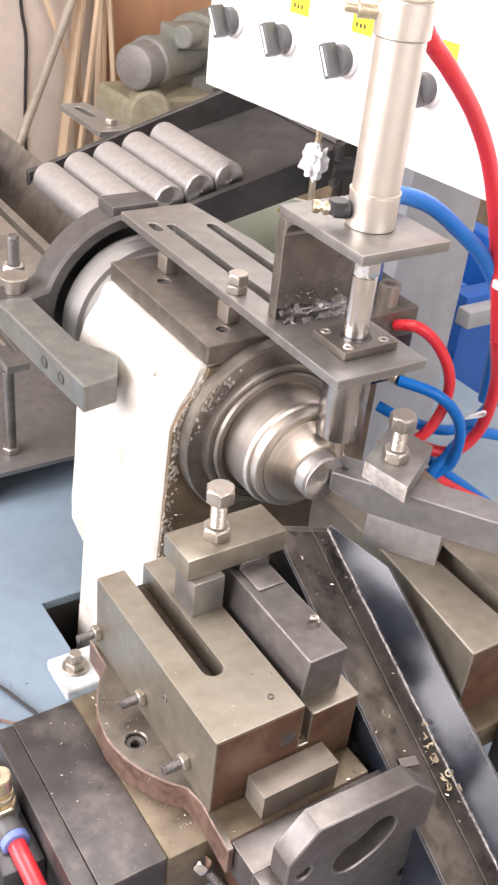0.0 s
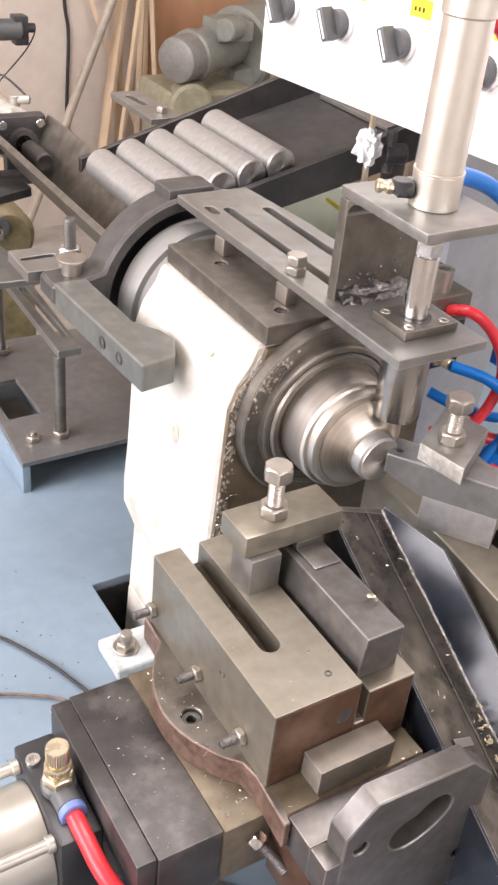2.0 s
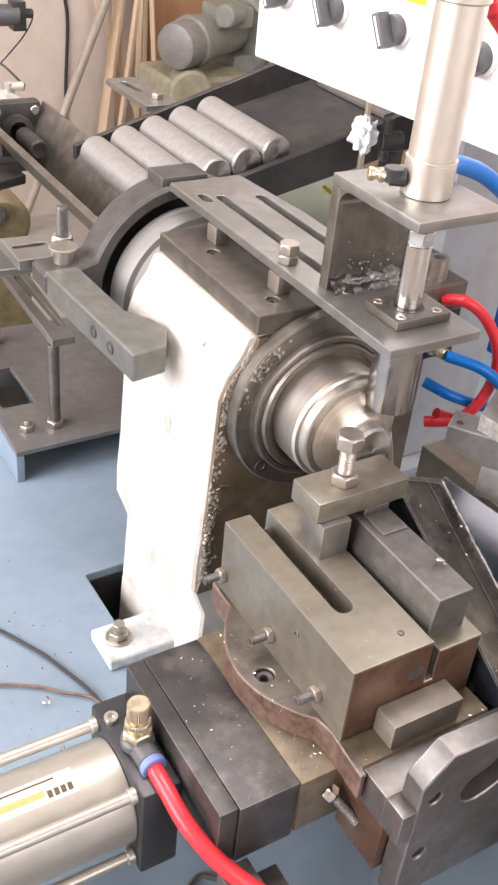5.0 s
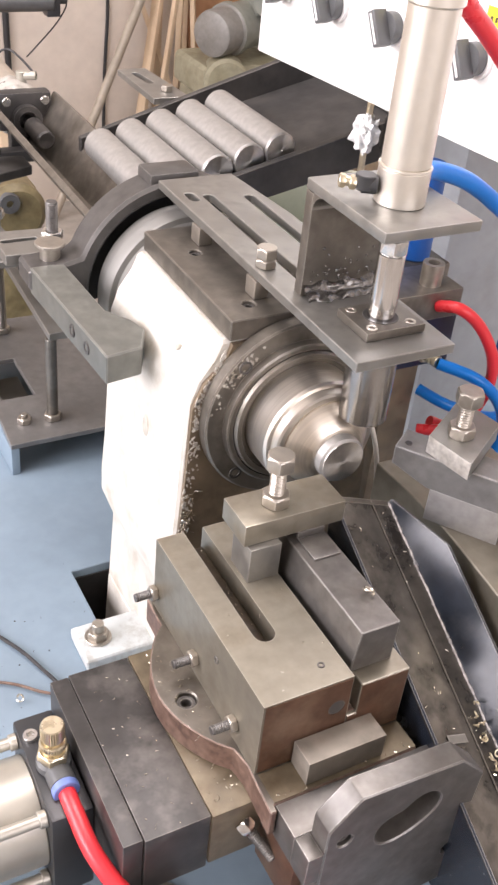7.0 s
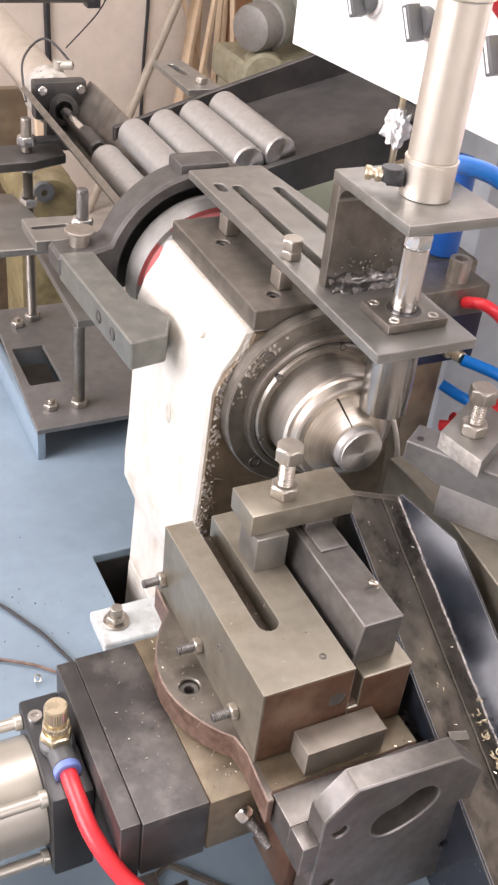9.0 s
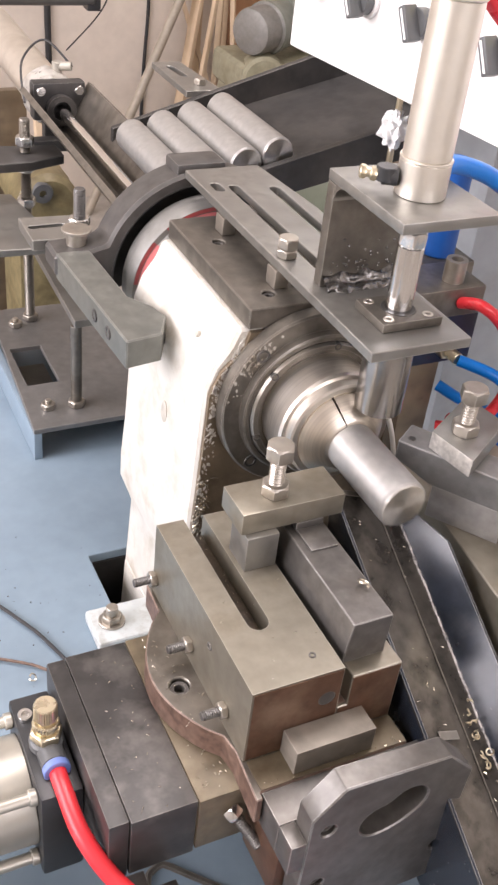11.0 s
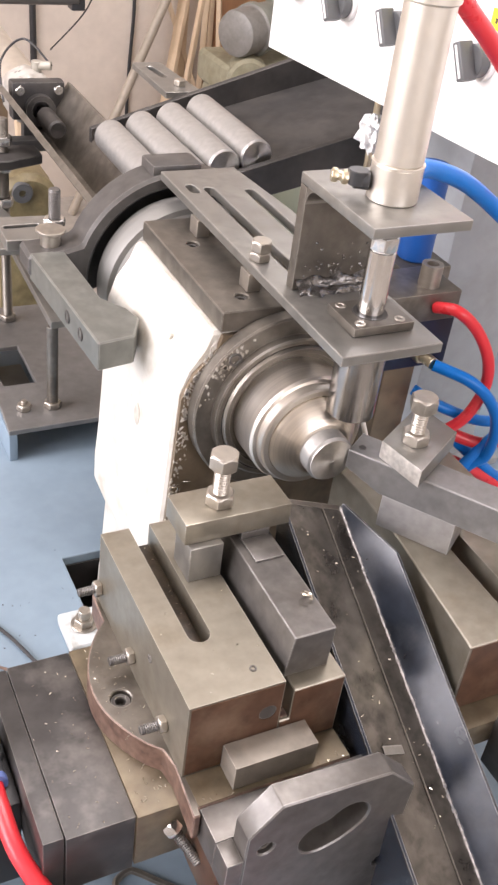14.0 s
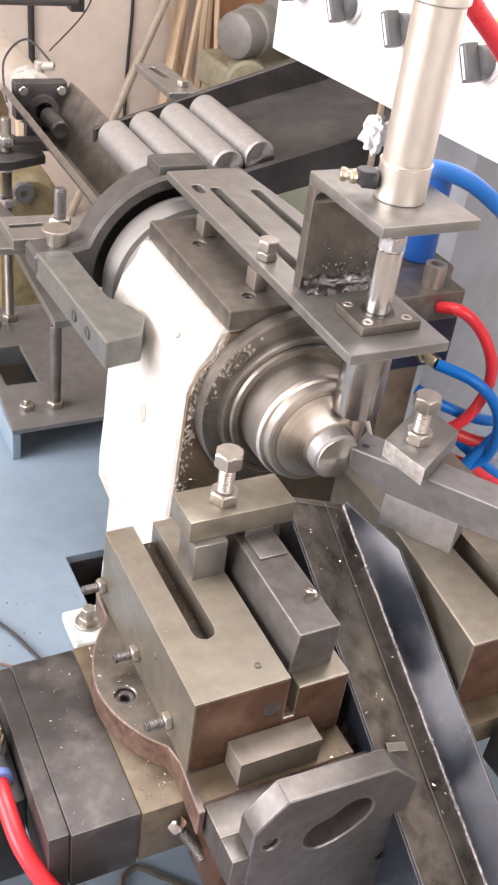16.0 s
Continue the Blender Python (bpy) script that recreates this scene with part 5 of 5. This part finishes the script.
def hoses():
    def one(pts, mat, label, r=0.0058):
        single("air_hose", hose(pts, r), mat, label, "air hose", "loose air hoses")
    one([(0.108, -0.058, 0.640), (0.120, -0.055, 0.628), (0.150, -0.05, 0.605), (0.19, -0.04, 0.572), (0.227, -0.03, 0.532), (0.262, -0.02, 0.478), (0.298, -0.01, 0.405), (0.329, 0.0, 0.337), (0.357, 0.01, 0.274), (0.363, 0.02, 0.212), (0.34, 0.03, 0.183), (0.308, 0.05, 0.187), (0.274, 0.06, 0.201)], RED, "glossy red air hose hanging from the air cylinder", 0.0066)
    one([(0.110, -0.05, 0.519), (0.131, -0.04, 0.516), (0.173, -0.03, 0.50), (0.221, -0.02, 0.47), (0.276, -0.01, 0.428), (0.33, 0.01, 0.37), (0.39, 0.05, 0.29), (0.43, 0.08, 0.20)], BLUE, "blue air hose from the cylinder's foot", 0.0068)
    one([(0.254, 0.045, 0.283), (0.282, 0.02, 0.275), (0.306, 0.01, 0.253), (0.323, 0.01, 0.221), (0.332, 0.02, 0.177), (0.322, 0.03, 0.158), (0.31, 0.06, 0.10)], BLUE, "blue air hose looping down from a brass fitting")
    one([(0.414, 0.05, 0.225), (0.375, 0.04, 0.208), (0.334, 0.04, 0.206), (0.283, 0.05, 0.226), (0.262, 0.075, 0.235)], BLUE, "blue air hose behind the tool post")
    one([(0.262, 0.072, 0.330), (0.271, 0.05, 0.336), (0.292, 0.04, 0.318), (0.307, 0.03, 0.288), (0.312, 0.03, 0.254), (0.297, 0.03, 0.223), (0.279, 0.04, 0.204), (0.26, 0.06, 0.195)], RED, "red air hose looping beside the valve")
    one([(0.408, 0.03, 0.186), (0.36, 0.03, 0.199), (0.32, 0.03, 0.167), (0.30, 0.04, 0.12)], BLUE, "blue air hose in the tangle", 0.0062)
    one([(0.300, 0.05, 0.16), (0.324, 0.04, 0.151), (0.375, 0.03, 0.119), (0.402, 0.02, 0.101), (0.45, 0.0, 0.07)], RED, "red air hose dropping away")
    one([(0.30, 0.06, 0.19), (0.345, 0.04, 0.15), (0.385, 0.03, 0.118), (0.42, 0.02, 0.09)], BLUE, "blue air hose beside a red one")
    single("air_hose", hose([(0.155, 0.06, 0.30), (0.165, 0.03, 0.262), (0.172, 0.012, 0.225), (0.175, 0.0, 0.17)], 0.0024), CLEAR, "cloudy clear oil tube behind the collet", "oil tube")
    single("cable_tie", hose([(0.330, 0.012, 0.240), (0.345, 0.006, 0.246), (0.352, 0.012, 0.236), (0.336, 0.02, 0.232)], 0.0016, 6), TAPE, "white plastic cable tie on the hoses", "cable tie")
    single("cable_tie", join(box(0.286, 0.294, -0.022, -0.014, 0.404, 0.412, 0.001), hose([(0.290, -0.018, 0.408), (0.30, -0.015, 0.40), (0.315, -0.005, 0.395)], 0.0016, 6)), TAPE, "white plastic cable tie on the hoses", "cable tie")


hoses()


def taped_joint():
    t = thing("taped_joint", (0.282, 0.260, 0.36), "crumpled white tape around a pipe joint below the switch box", "tape")
    bm = bmesh.new()
    bmesh.ops.create_icosphere(bm, subdivisions=4, radius=1)
    for v in bm.verts:
        k = 1 + 0.4 * noise.noise(v.co * 2.3) + 0.22 * noise.noise(v.co * 5)
        v.co = Vector((0.2816 + v.co.x * 0.0135 * k, 0.2596 + v.co.y * 0.0135 * k, 0.4315 + v.co.z * 0.0185 * k))
    part("tape", bm, TAPE, t)
    part("pipe", rod((0.283, 0.260, 0.36), (0.284, 0.262, 0.4828), 0.0036, 16), BRASS, t)
    part("clip", join(rod((0.300, 0.254, 0.425), (0.322, 0.246, 0.425), 0.011, 20), rod((0.305, 0.252, 0.405), (0.305, 0.252, 0.45), 0.006, 12)), BLACK, t)
    return t


taped_joint()


# ---- background ----
def motor():
    m = thing("electric_motor", (1.15, 2.25, -0.75), "green-grey electric motor on a cast pedestal", "motor")
    a, b = (1.045, 2.17, 0.032), (1.50, 2.42, 0.045)
    part("fan_cover", lathe([(0, 0), (0.052, 0.0), (0.064, 0.006), (0.068, 0.018), (0.068, 0.075), (0.074, 0.080), (0, 0.080)], a, b, 40), DRUM, m, "grey domed end cover")
    part("body", lathe([(0, 0.080), (0.076, 0.080), (0.078, 0.100), (0.070, 0.104), (0.068, 0.32), (0, 0.32)], a, b, 40), GREENGREY, m)
    part("terminal_box", join(box(1.20, 1.32, 2.18, 2.30, 0.075, 0.135, 0.01), rod((1.205, 2.165, 0.115), (1.27, 2.20, 0.115), 0.034, 24, 0.004)), GREENGREY, m)
    part("gear_housing", join(rod((1.34, 2.32, 0.02), (1.56, 2.42, 0.03), 0.13, 32, 0.01), box(1.30, 1.62, 2.25, 2.55, -0.60, -0.02, 0.03)), GREENGREY, m)
    part("pedestal", join(box(1.03, 1.34, 2.16, 2.40, -0.16, -0.06, 0.03, 3), rod((1.09, 2.13, -0.095), (1.12, 2.22, -0.095), 0.066, 28, 0.01), box(1.06, 1.55, 2.20, 2.42, -0.745, -0.16, 0.03)), OLIVE, m, "olive cast pedestal")
    # solid black plug, a hole's shade given as colour
    part("pedestal_hole_shade", rod((1.135, 2.122, -0.090), (1.14, 2.15, -0.090), 0.020, 16), BLACK, m)
    return m


motor()


def wall_things():
    single("plywood_panel", box(1.29, 1.95, 2.84, 2.87, -0.745, 0.9, 0.002), PLY, "reddish brown plywood panel against the wall", "panel")
    strips = (((0.735, 2.74, -0.75), (1.284, 2.80, 0.45), 0.029), ((1.044, 2.78, -0.75), (1.221, 2.83, 0.45), 0.044), ((1.201, 2.75, -0.75), (1.246, 2.81, 0.45), 0.020), ((1.305, 2.72, -0.75), (1.233, 2.78, 0.45), 0.020),
              ((1.389, 2.79, -0.75), (0.950, 2.86, 0.35), 0.015), ((1.071, 2.70, -0.75), (1.255, 2.755, 0.45), 0.018), ((1.160, 2.82, -0.75), (1.185, 2.865, 0.40), 0.024), ((1.262, 2.80, -0.75), (1.272, 2.85, 0.40), 0.016))
    for k, (a, b, w) in enumerate(strips):
        m, n = frame_to(a, b)
        bm = moved(box(-w / 2, w / 2, -0.008, 0.008, 0.0, n, 0.001), m)
        if k == 0:
            single("steel_pipe", rod(a, b, 0.016, 16), PIPE, "dull beige-grey pipe leaning on the wall", "pipe")
            continue
        single("wooden_strip", bm, WOOD, "long pale wooden strip leaning on the wall", "wooden strip", "leaning strips")
    single("wall_cable", hose([(0.98, 2.893, 0.60), (0.985, 2.893, 0.10), (1.0, 2.892, -0.05), (0.99, 2.893, -0.30), (0.985, 2.893, -0.7)], 0.006), CABLE, "thin dark cable hanging down the wall", "cable")
    single("wall_cable", hose([(0.632, 2.890, 0.80), (0.638, 2.889, 0.0), (0.645, 2.890, -0.45)], 0.011), CABLE, "dark cable hanging down the wall", "cable")
    lamp = thing("clamp_arm", (0.5, 2.0, 0.17), "dark grey pipe clamp hanging by a wire", "clamp")
    part("bar", rod((0.20, 2.03, 0.165), (0.515, 2.0, 0.172), 0.026, 20, 0.003), GREYPLASTIC, lamp)
    part("end_block", box(0.495, 0.530, 1.985, 2.025, 0.135, 0.205, 0.003), BLACKPLASTIC, lamp)
    part("tip", rod((0.53, 2.0, 0.175), (0.55, 2.0, 0.174), 0.012, 16), BLACKPLASTIC, lamp)
    part("wire", hose([(0.548, 2.0, 0.172), (0.555, 2.02, 0.15), (0.53, 2.04, 0.10), (0.46, 2.06, 0.02)], 0.002, 6), CABLE, lamp)
    part("hanger", rod((0.26, 2.03, 0.18), (0.26, 2.03, 2.35), 0.006), CABLE, lamp)


wall_things()


def crates():
    c = thing("wooden_crate", (0.1, 1.5, -0.75), "orange-brown wooden crate on the workshop floor", "crate")
    part("body", box(-0.42, 0.235, 1.41, 1.85, -0.75, -0.12, 0.004), CRATE, c)
    for z in (-0.125, -0.335, -0.545):
        part("slat", box(-0.425, 0.24, 1.392, 1.408, z - 0.19, z, 0.002), CRATE, c)
    d = thing("oil_pump", (0.09, 0.98, -0.75), "olive pump with a round dark nozzle behind the loader", "pump")
    part("stand", box(0.05, 0.15, 0.94, 1.06, -0.75, 0.02, 0.004), PUMPBROWN, d)
    part("body", join(rod((0.10, 0.93, 0.085), (0.10, 1.08, 0.085), 0.052, 30, 0.010), box(0.06, 0.15, 0.98, 1.06, 0.02, 0.11, 0.006)), PUMPBROWN, d)
    part("nozzle", lathe([(0.006, 0), (0.016, 0.0), (0.019, 0.008), (0.019, 0.03), (0.006, 0.03), (0.006, 0)], (0.088, 0.925, 0.108), (0.10, 1.2, 0.11), 24), GREYPLASTIC, d)
    e = thing("brown_panel", (0.0, 1.22, -0.75), "brown painted panel standing behind the loader", "panel")
    part("panel", box(-0.35, 0.135, 1.20, 1.22, -0.75, 0.19, 0.003), CASTING, e)
    f = thing("pale_board", (0.17, 1.15, -0.75), "pale wooden board leaning behind the loader", "board")
    part("board", moved(box(-0.02, 0.02, 0.0, 0.02, -0.76, 0.19, 0.002), pose(0.165, 1.15, 0.0, 0, -3)), WOOD, f)
    b = thing("blue_bin", (0.85, 0.60, -0.75), "blue plastic bin beyond the machine", "bin")
    part("bin", join(box(0.78, 1.05, 0.45, 0.49, -0.75, 0.10, 0.004), box(0.78, 0.82, 0.49, 0.85, -0.75, 0.10, 0.004), box(1.01, 1.05, 0.49, 0.85, -0.75, 0.10, 0.004), box(0.82, 1.01, 0.81, 0.85, -0.75, 0.10, 0.004), box(0.82, 1.01, 0.49, 0.81, -0.75, -0.70, 0.002)), BINBLUE, b)
    part("frame", box(0.76, 1.09, 0.42, 0.4495, 0.06, 0.09, 0.003), PALEGREY, b)
    g = thing("plastic_basin", (0.45, 0.66, 0.0), "pale green plastic basin with a yellow strap", "basin")
    part("basin", lathe([(0, 0.0), (0.085, 0.0), (0.115, 0.235), (0.120, 0.240), (0.112, 0.240), (0.083, 0.008), (0, 0.008)], (0.44, 0.53, 0.0), (0.44, 0.53, 1), 40), PALEGREEN, g)
    part("strap", hose([(0.375, 0.44, 0.10), (0.40, 0.425, 0.18), (0.43, 0.415, 0.245), (0.44, 0.53, 0.26)], 0.003, 8), YELLOW, g)
    k = thing("steel_cabinet", (1.3, 0.9, -0.75), "brown steel cabinet with two closed doors", "cabinet")
    part("carcass", box(0.95, 1.75, 0.95, 1.5, -0.75, 0.20, 0.006), CASTING, k)
    part("door", box(0.97, 1.34, 0.938, 0.948, -0.72, 0.18, 0.003), CASTING, k)
    part("door", box(1.36, 1.73, 0.938, 0.948, -0.72, 0.18, 0.003), CASTING, k)


crates()


def table_clutter():
    single("signal_wire", hose([(-0.30, 0.24, 0.004), (-0.20, 0.17, 0.004), (-0.157, 0.1075, 0.004), (-0.138, 0.063, 0.004), (-0.125, 0.022, 0.004), (-0.120, -0.03, 0.004)], 0.0019, 8), CABLE, "dark wire lying across the machine bed", "wire")
    single("signal_wire", hose([(-0.33, 0.13, 0.004), (-0.22, 0.085, 0.004), (-0.172, 0.0590, 0.004), (-0.149, 0.039, 0.004), (-0.127, 0.0205, 0.004), (-0.122, -0.01, 0.005)], 0.0015, 8), RUST, "thin brown wire lying on the machine bed", "wire")
    rnd = random.Random(9)
    for k in range(14):
        p = (rnd.uniform(-0.24, -0.10), rnd.uniform(-0.06, 0.045), 0.004)
        single("swarf_curl", curl(p, rnd.uniform(0.002, 0.005), 1.2, 60 + k, 0.0009), CHIP, "bright curled shaving on the machine bed", "shaving", "shavings on the bed")
    crumbs = []
    for k in range(70):
        q = Vector((rnd.uniform(-0.26, -0.06), rnd.gauss(0.05, 0.09), 0.0))
        crumbs.append(rod(q, q + Vector((rnd.uniform(-0.001, 0.001), rnd.uniform(-0.001, 0.001), rnd.uniform(0.0004, 0.001))), rnd.uniform(0.0002, 0.0007), 5, 0.0001))
    single("bed_crumbs", join(*crumbs), SLUDGE, "dark crumbs of dirt scattered on the machine bed", "dirt", kind="stuff")
    single("hex_key", hose([(-0.150, -0.226, 0.0030), (-0.1375, -0.1945, 0.0030), (-0.1330, -0.1880, 0.0030), (-0.1230, -0.1845, 0.0030), (-0.1170, -0.1880, 0.0030), (-0.1045, -0.2010, 0.0030), (-0.080, -0.226, 0.0030)], 0.003, 6, 4), OILY, "bent hexagon key lying on the bed", "hex key")


table_clutter()


def chip_string():
    c = thing("chip_string", (0.048, -0.062, 0.299), "long thin curled cutting chip hanging at the tool", "chip")
    pts = [(-0.0001 - 0.124 * f, 0.004 * math.sin(5 * f), 0.058 * f * (1 - f)) for f in [k / 8 for k in range(9)]]
    at = Vector((0.048, -0.062, 0.299))
    part("strand", hose([at + Vector(p) for p in pts], 0.0011, 6, 5, 0.45), CHIP, c)
    part("strand", hose([at + Vector((p[0], p[1] + 0.0012 * math.sin(k * 1.3), p[2] + 0.0011 * math.cos(k * 1.3))) for k, p in enumerate(pts)], 0.0008, 6, 5, 0.5), RUST, c)
    return c


CHIPS = chip_string()


def blue_chip():
    c = thing("blue_chip", (0.09, -0.088, 0.32), "tangle of hot-blued curled steel chips at the cutting edge", "chip")
    rnd = random.Random(77)
    for k in range(8):
        p = (0.09 + rnd.gauss(0, 0.004), -0.088 + rnd.gauss(0, 0.003), 0.32 + rnd.gauss(0, 0.003))
        part("curl", curl(p, rnd.uniform(0.003, 0.0055), 1.3, 200 + k, 0.0008), BLUED if k % 3 else CHIP, c)
    return c


BLUED = material("hot_blued_steel", (0.22, 0.36, 0.52), 0.25, 0.9, 0.25, 200, 0.0, (0.30, 0.25, 0.42), 90, 0.6)
BLUECHIP = blue_chip()


# ---- everything that moves ----
def motions():
    # gang slide along x
    dx = ((0, -0.006), (0.5, -0.0065), (1, -0.007), (1.5, -0.0073), (2, -0.0078), (2.5, -0.0085), (3, -0.0092), (3.4, -0.0098), (3.8, 0.0), (4.6, 0.045), (5.0, 0.0615), (5.3, 0.0623),
          (5.5, 0.0625), (6, 0.0625), (6.5, 0.0615), (6.65, 0.055), (6.85, 0.038), (7, 0.033), (7.3, 0.0285), (7.5, 0.0275), (8, 0.0270), (9, 0.0255), (10.3, 0.0228), (12.5, 0.0225), (12.6, 0.021),
          (12.8, 0.0125), (13, 0.0078), (13.5, 0.0048), (14, 0.0030), (14.5, 0.0012), (15, 0.0010), (15.5, 0.0004), (16, 0.0))
    walk(SLIDE, [(t, pose(x, -0.16, 0.0)) for t, x in dx])
    walk(CHUTE_THING, [(t, pose(0.06 + x, -0.25, 0.0)) for t, x in dx])
    # shavings ride on the chute until the finished piece sweeps them out
    walk(SHAVINGS, [(t, pose(0.06 + x, -0.25, 0.20)) for t, x in dx if t < 11.5] + [(11.75, pose(0.0825, -0.25, 0.20)), (11.9, pose(0.0825, -0.31, 0.166)), (12.1, pose(0.0825, -0.47, 0.075)), (12.3, pose(0.0825, -0.62, -0.05)), (12.6, pose(0.0825, -0.74, -0.60)), (16, pose(0.0825, -0.74, -0.60))])
    # spindle: four turns a second while cutting, still while it is loaded
    rows, a = [], 180.0
    slowing = (44, 40, 34, 26, 18, 10, 6, 2)
    for f in range(0, 481):
        if 0 < f <= 210 or f > 390:
            a += 48
        elif 210 < f <= 218:
            a += slowing[f - 211]
        elif 378 < f <= 390:
            a += 45
        if f <= 218 or f >= 378:
            rows.append((f / 30, pose(AX, 0.0, AZ, 0, a, 0)))
    walk(SPINDLE, rows)
    # a long chip grows behind the tool, swings and drops down beside the casting
    low = pose(-0.005, -0.050, 0.004)
    walk(CHIPS, [(0, low), (5.28, low), (5.4, pose(0.085, -0.058, 0.290, 0, 4, -8)), (5.5, pose(0.064, -0.060, 0.294, 0, 17)), (5.6, pose(0.050, -0.062, 0.297, 0, 0)), (5.8, pose(0.046, -0.062, 0.298, 0, -20)), (6.0, pose(0.043, -0.062, 0.300, 0, -34)), (6.2, pose(0.041, -0.062, 0.298, 0, -42)), (6.5, pose(0.040, -0.060, 0.296, 0, -58)),
                 (6.7, pose(0.030, -0.056, 0.230, 0, -50)), (6.85, pose(-0.005, -0.050, 0.060, 0, -10)), (6.95, low), (16, low)])
    # a blue tangle of chips springs up at the second tool, then drops behind the chute
    rest = pose(0.096, -0.040, 0.090)
    walk(BLUECHIP, [(0, rest), (14.45, rest), (14.55, pose(0.070, -0.080, 0.26)), (14.62, pose(0.0564, -0.0960, 0.3336, 20, 0, 0)), (14.7, pose(0.0564, -0.1060, 0.3386, 40, 0, 30)), (14.8, pose(0.0584, -0.1060, 0.3416, 60, 30, 60)), (14.9, pose(0.0584, -0.1060, 0.3426, 80, 50, 100)), (15.0, pose(0.0554, -0.1060, 0.3406, 100, 60, 150)), (15.1, pose(0.0589, -0.1040, 0.3051, 130, 60, 190)), (15.2, pose(0.0643, -0.1000, 0.2902, 150, 70, 210)), (15.3, pose(0.086, -0.070, 0.235, 165, 70, 230)), (15.45, pose(0.090, -0.050, 0.090, 170, 70, 240)), (16, pose(0.090, -0.050, 0.090, 170, 70, 240))])
    # stop pin comes down while the next blank arrives
    walk(PISTON, [(t, pose(0.079, -0.0755, 0.36 - d)) for t, d in ((0, 0), (11.6, 0), (11.7, 0.004), (11.8, 0.052), (12.0, 0.053), (12.1, 0.034), (12.2, 0.006), (12.3, 0), (16, 0))])
    z = AZ + 0.004
    walk(PUSHER, [(t, pose(AX, y, z)) for t, y in ((0, 0.632), (8.25, 0.632), (8.4, 0.628), (9.9, 0.43), (10.4, 0.413), (10.7, 0.403), (11.0, 0.352), (11.5, 0.290), (11.65, 0.258), (11.9, 0.255), (12.2, 0.250), (12.6, 0.30), (13.0, 0.632), (16, 0.632))])
    # workpiece in the collet, pushed out and dropped into the chute
    h = ROD_L / 2
    w = [(t, pose(AX, y + h, AZ)) for t, y in ((0, -0.091), (7, -0.088), (10.3, -0.087), (10.5, -0.090), (10.7, -0.1009), (10.9, -0.1310), (11.0, -0.1560), (11.1, -0.1650), (11.3, -0.1850), (11.5, -0.2140))]
    w += [(11.6, pose(0.063, -0.138, 0.296, 9)), (11.7, pose(0.070, -0.150, 0.266, 23)), (11.8, pose(0.0735, -0.195, 0.2545, 29.7)), (11.9, pose(0.074, -0.250, 0.2230, 29.7)), (12.0, pose(0.074, -0.335, 0.1745, 29.7)), (12.1, pose(0.074, -0.44, 0.1145, 29.7)),
          (12.3, pose(0.074, -0.64, 0.02, 30)), (12.6, pose(0.075, -0.80, -0.30, 40)), (13.0, pose(0.075, -0.85, -0.73, 0)), (16, pose(0.075, -0.85, -0.73, 0))]
    walk(BLANKS[0], w)
    walk(BLANKS[1], [(t, pose(AX, y + h, AZ)) for t, y in ((0, 0.076), (10.5, 0.076), (10.7, 0.065), (10.9, 0.035), (11.1, 0.007), (11.3, -0.016), (11.5, -0.045), (11.65, -0.0625), (11.98, -0.0630), (12.2, -0.086), (12.4, -0.0925), (16, -0.0925))])
    # blanks rolling down the magazine
    c, s = 0.0403 * math.cos(radians(13.5)), 0.0403 * math.sin(radians(13.5))
    y0 = 0.381 + h
    first = Vector((0.098, y0, 0.3365))
    x0, z0 = first.x, first.z
    walk(BLANKS[2], [(0, pose(x0, y0, z0)), (7.4, pose(x0, y0, z0)), (7.5, pose(x0 - 0.004, y0, z0 + 0.006)), (7.6, pose(x0 - 0.010, y0 + 0.01, z0 + 0.016, 0, -30)), (7.7, pose(x0 - 0.03, 0.51, z0 + 0.004, 0, -90)), (7.8, pose(AX, 0.53, AZ + 0.003, 0, -150)), (8.0, pose(AX, 0.533, AZ + 0.002, 0, -155)),
                     (8.3, pose(AX, 0.533, AZ + 0.002, 0, -155)), (8.4, pose(AX, 0.529, AZ + 0.002, 0, -155)), (9.9, pose(AX, 0.331, AZ + 0.001, 0, -155)), (10.4, pose(AX, 0.327, AZ, 0, -155)), (10.7, pose(AX, 0.316, AZ, 0, -155)), (11.1, pose(AX, 0.258, AZ, 0, -155)), (11.65, pose(AX, 0.176, AZ, 0, -155)), (12.2, pose(AX, 0.163, AZ, 0, -155)), (16, pose(AX, 0.163, AZ, 0, -155))])
    for k in range(1, 5):
        a, b = (x0 + k * c, y0, z0 + k * s), (x0 + (k - 1) * c, y0, z0 + (k - 1) * s)
        walk(BLANKS[2 + k], [(0, pose(*a)), (7.65 + 0.02 * k, pose(*a)), (7.8 + 0.02 * k, pose((a[0] + b[0]) / 2, y0, (a[2] + b[2]) / 2, 0, -50)), (7.95 + 0.02 * k, pose(*b, 0, -100)), (16, pose(*b, 0, -100))])
    lift = ((0, 0), (7.4, 0), (7.55, 0.020), (7.7, 0.040), (7.82, 0.040), (8.0, 0.0), (16, 0))
    walk(LIFTER, [(t, pose(0.090, 0.47, 0.27 + d)) for t, d in lift])


motions()
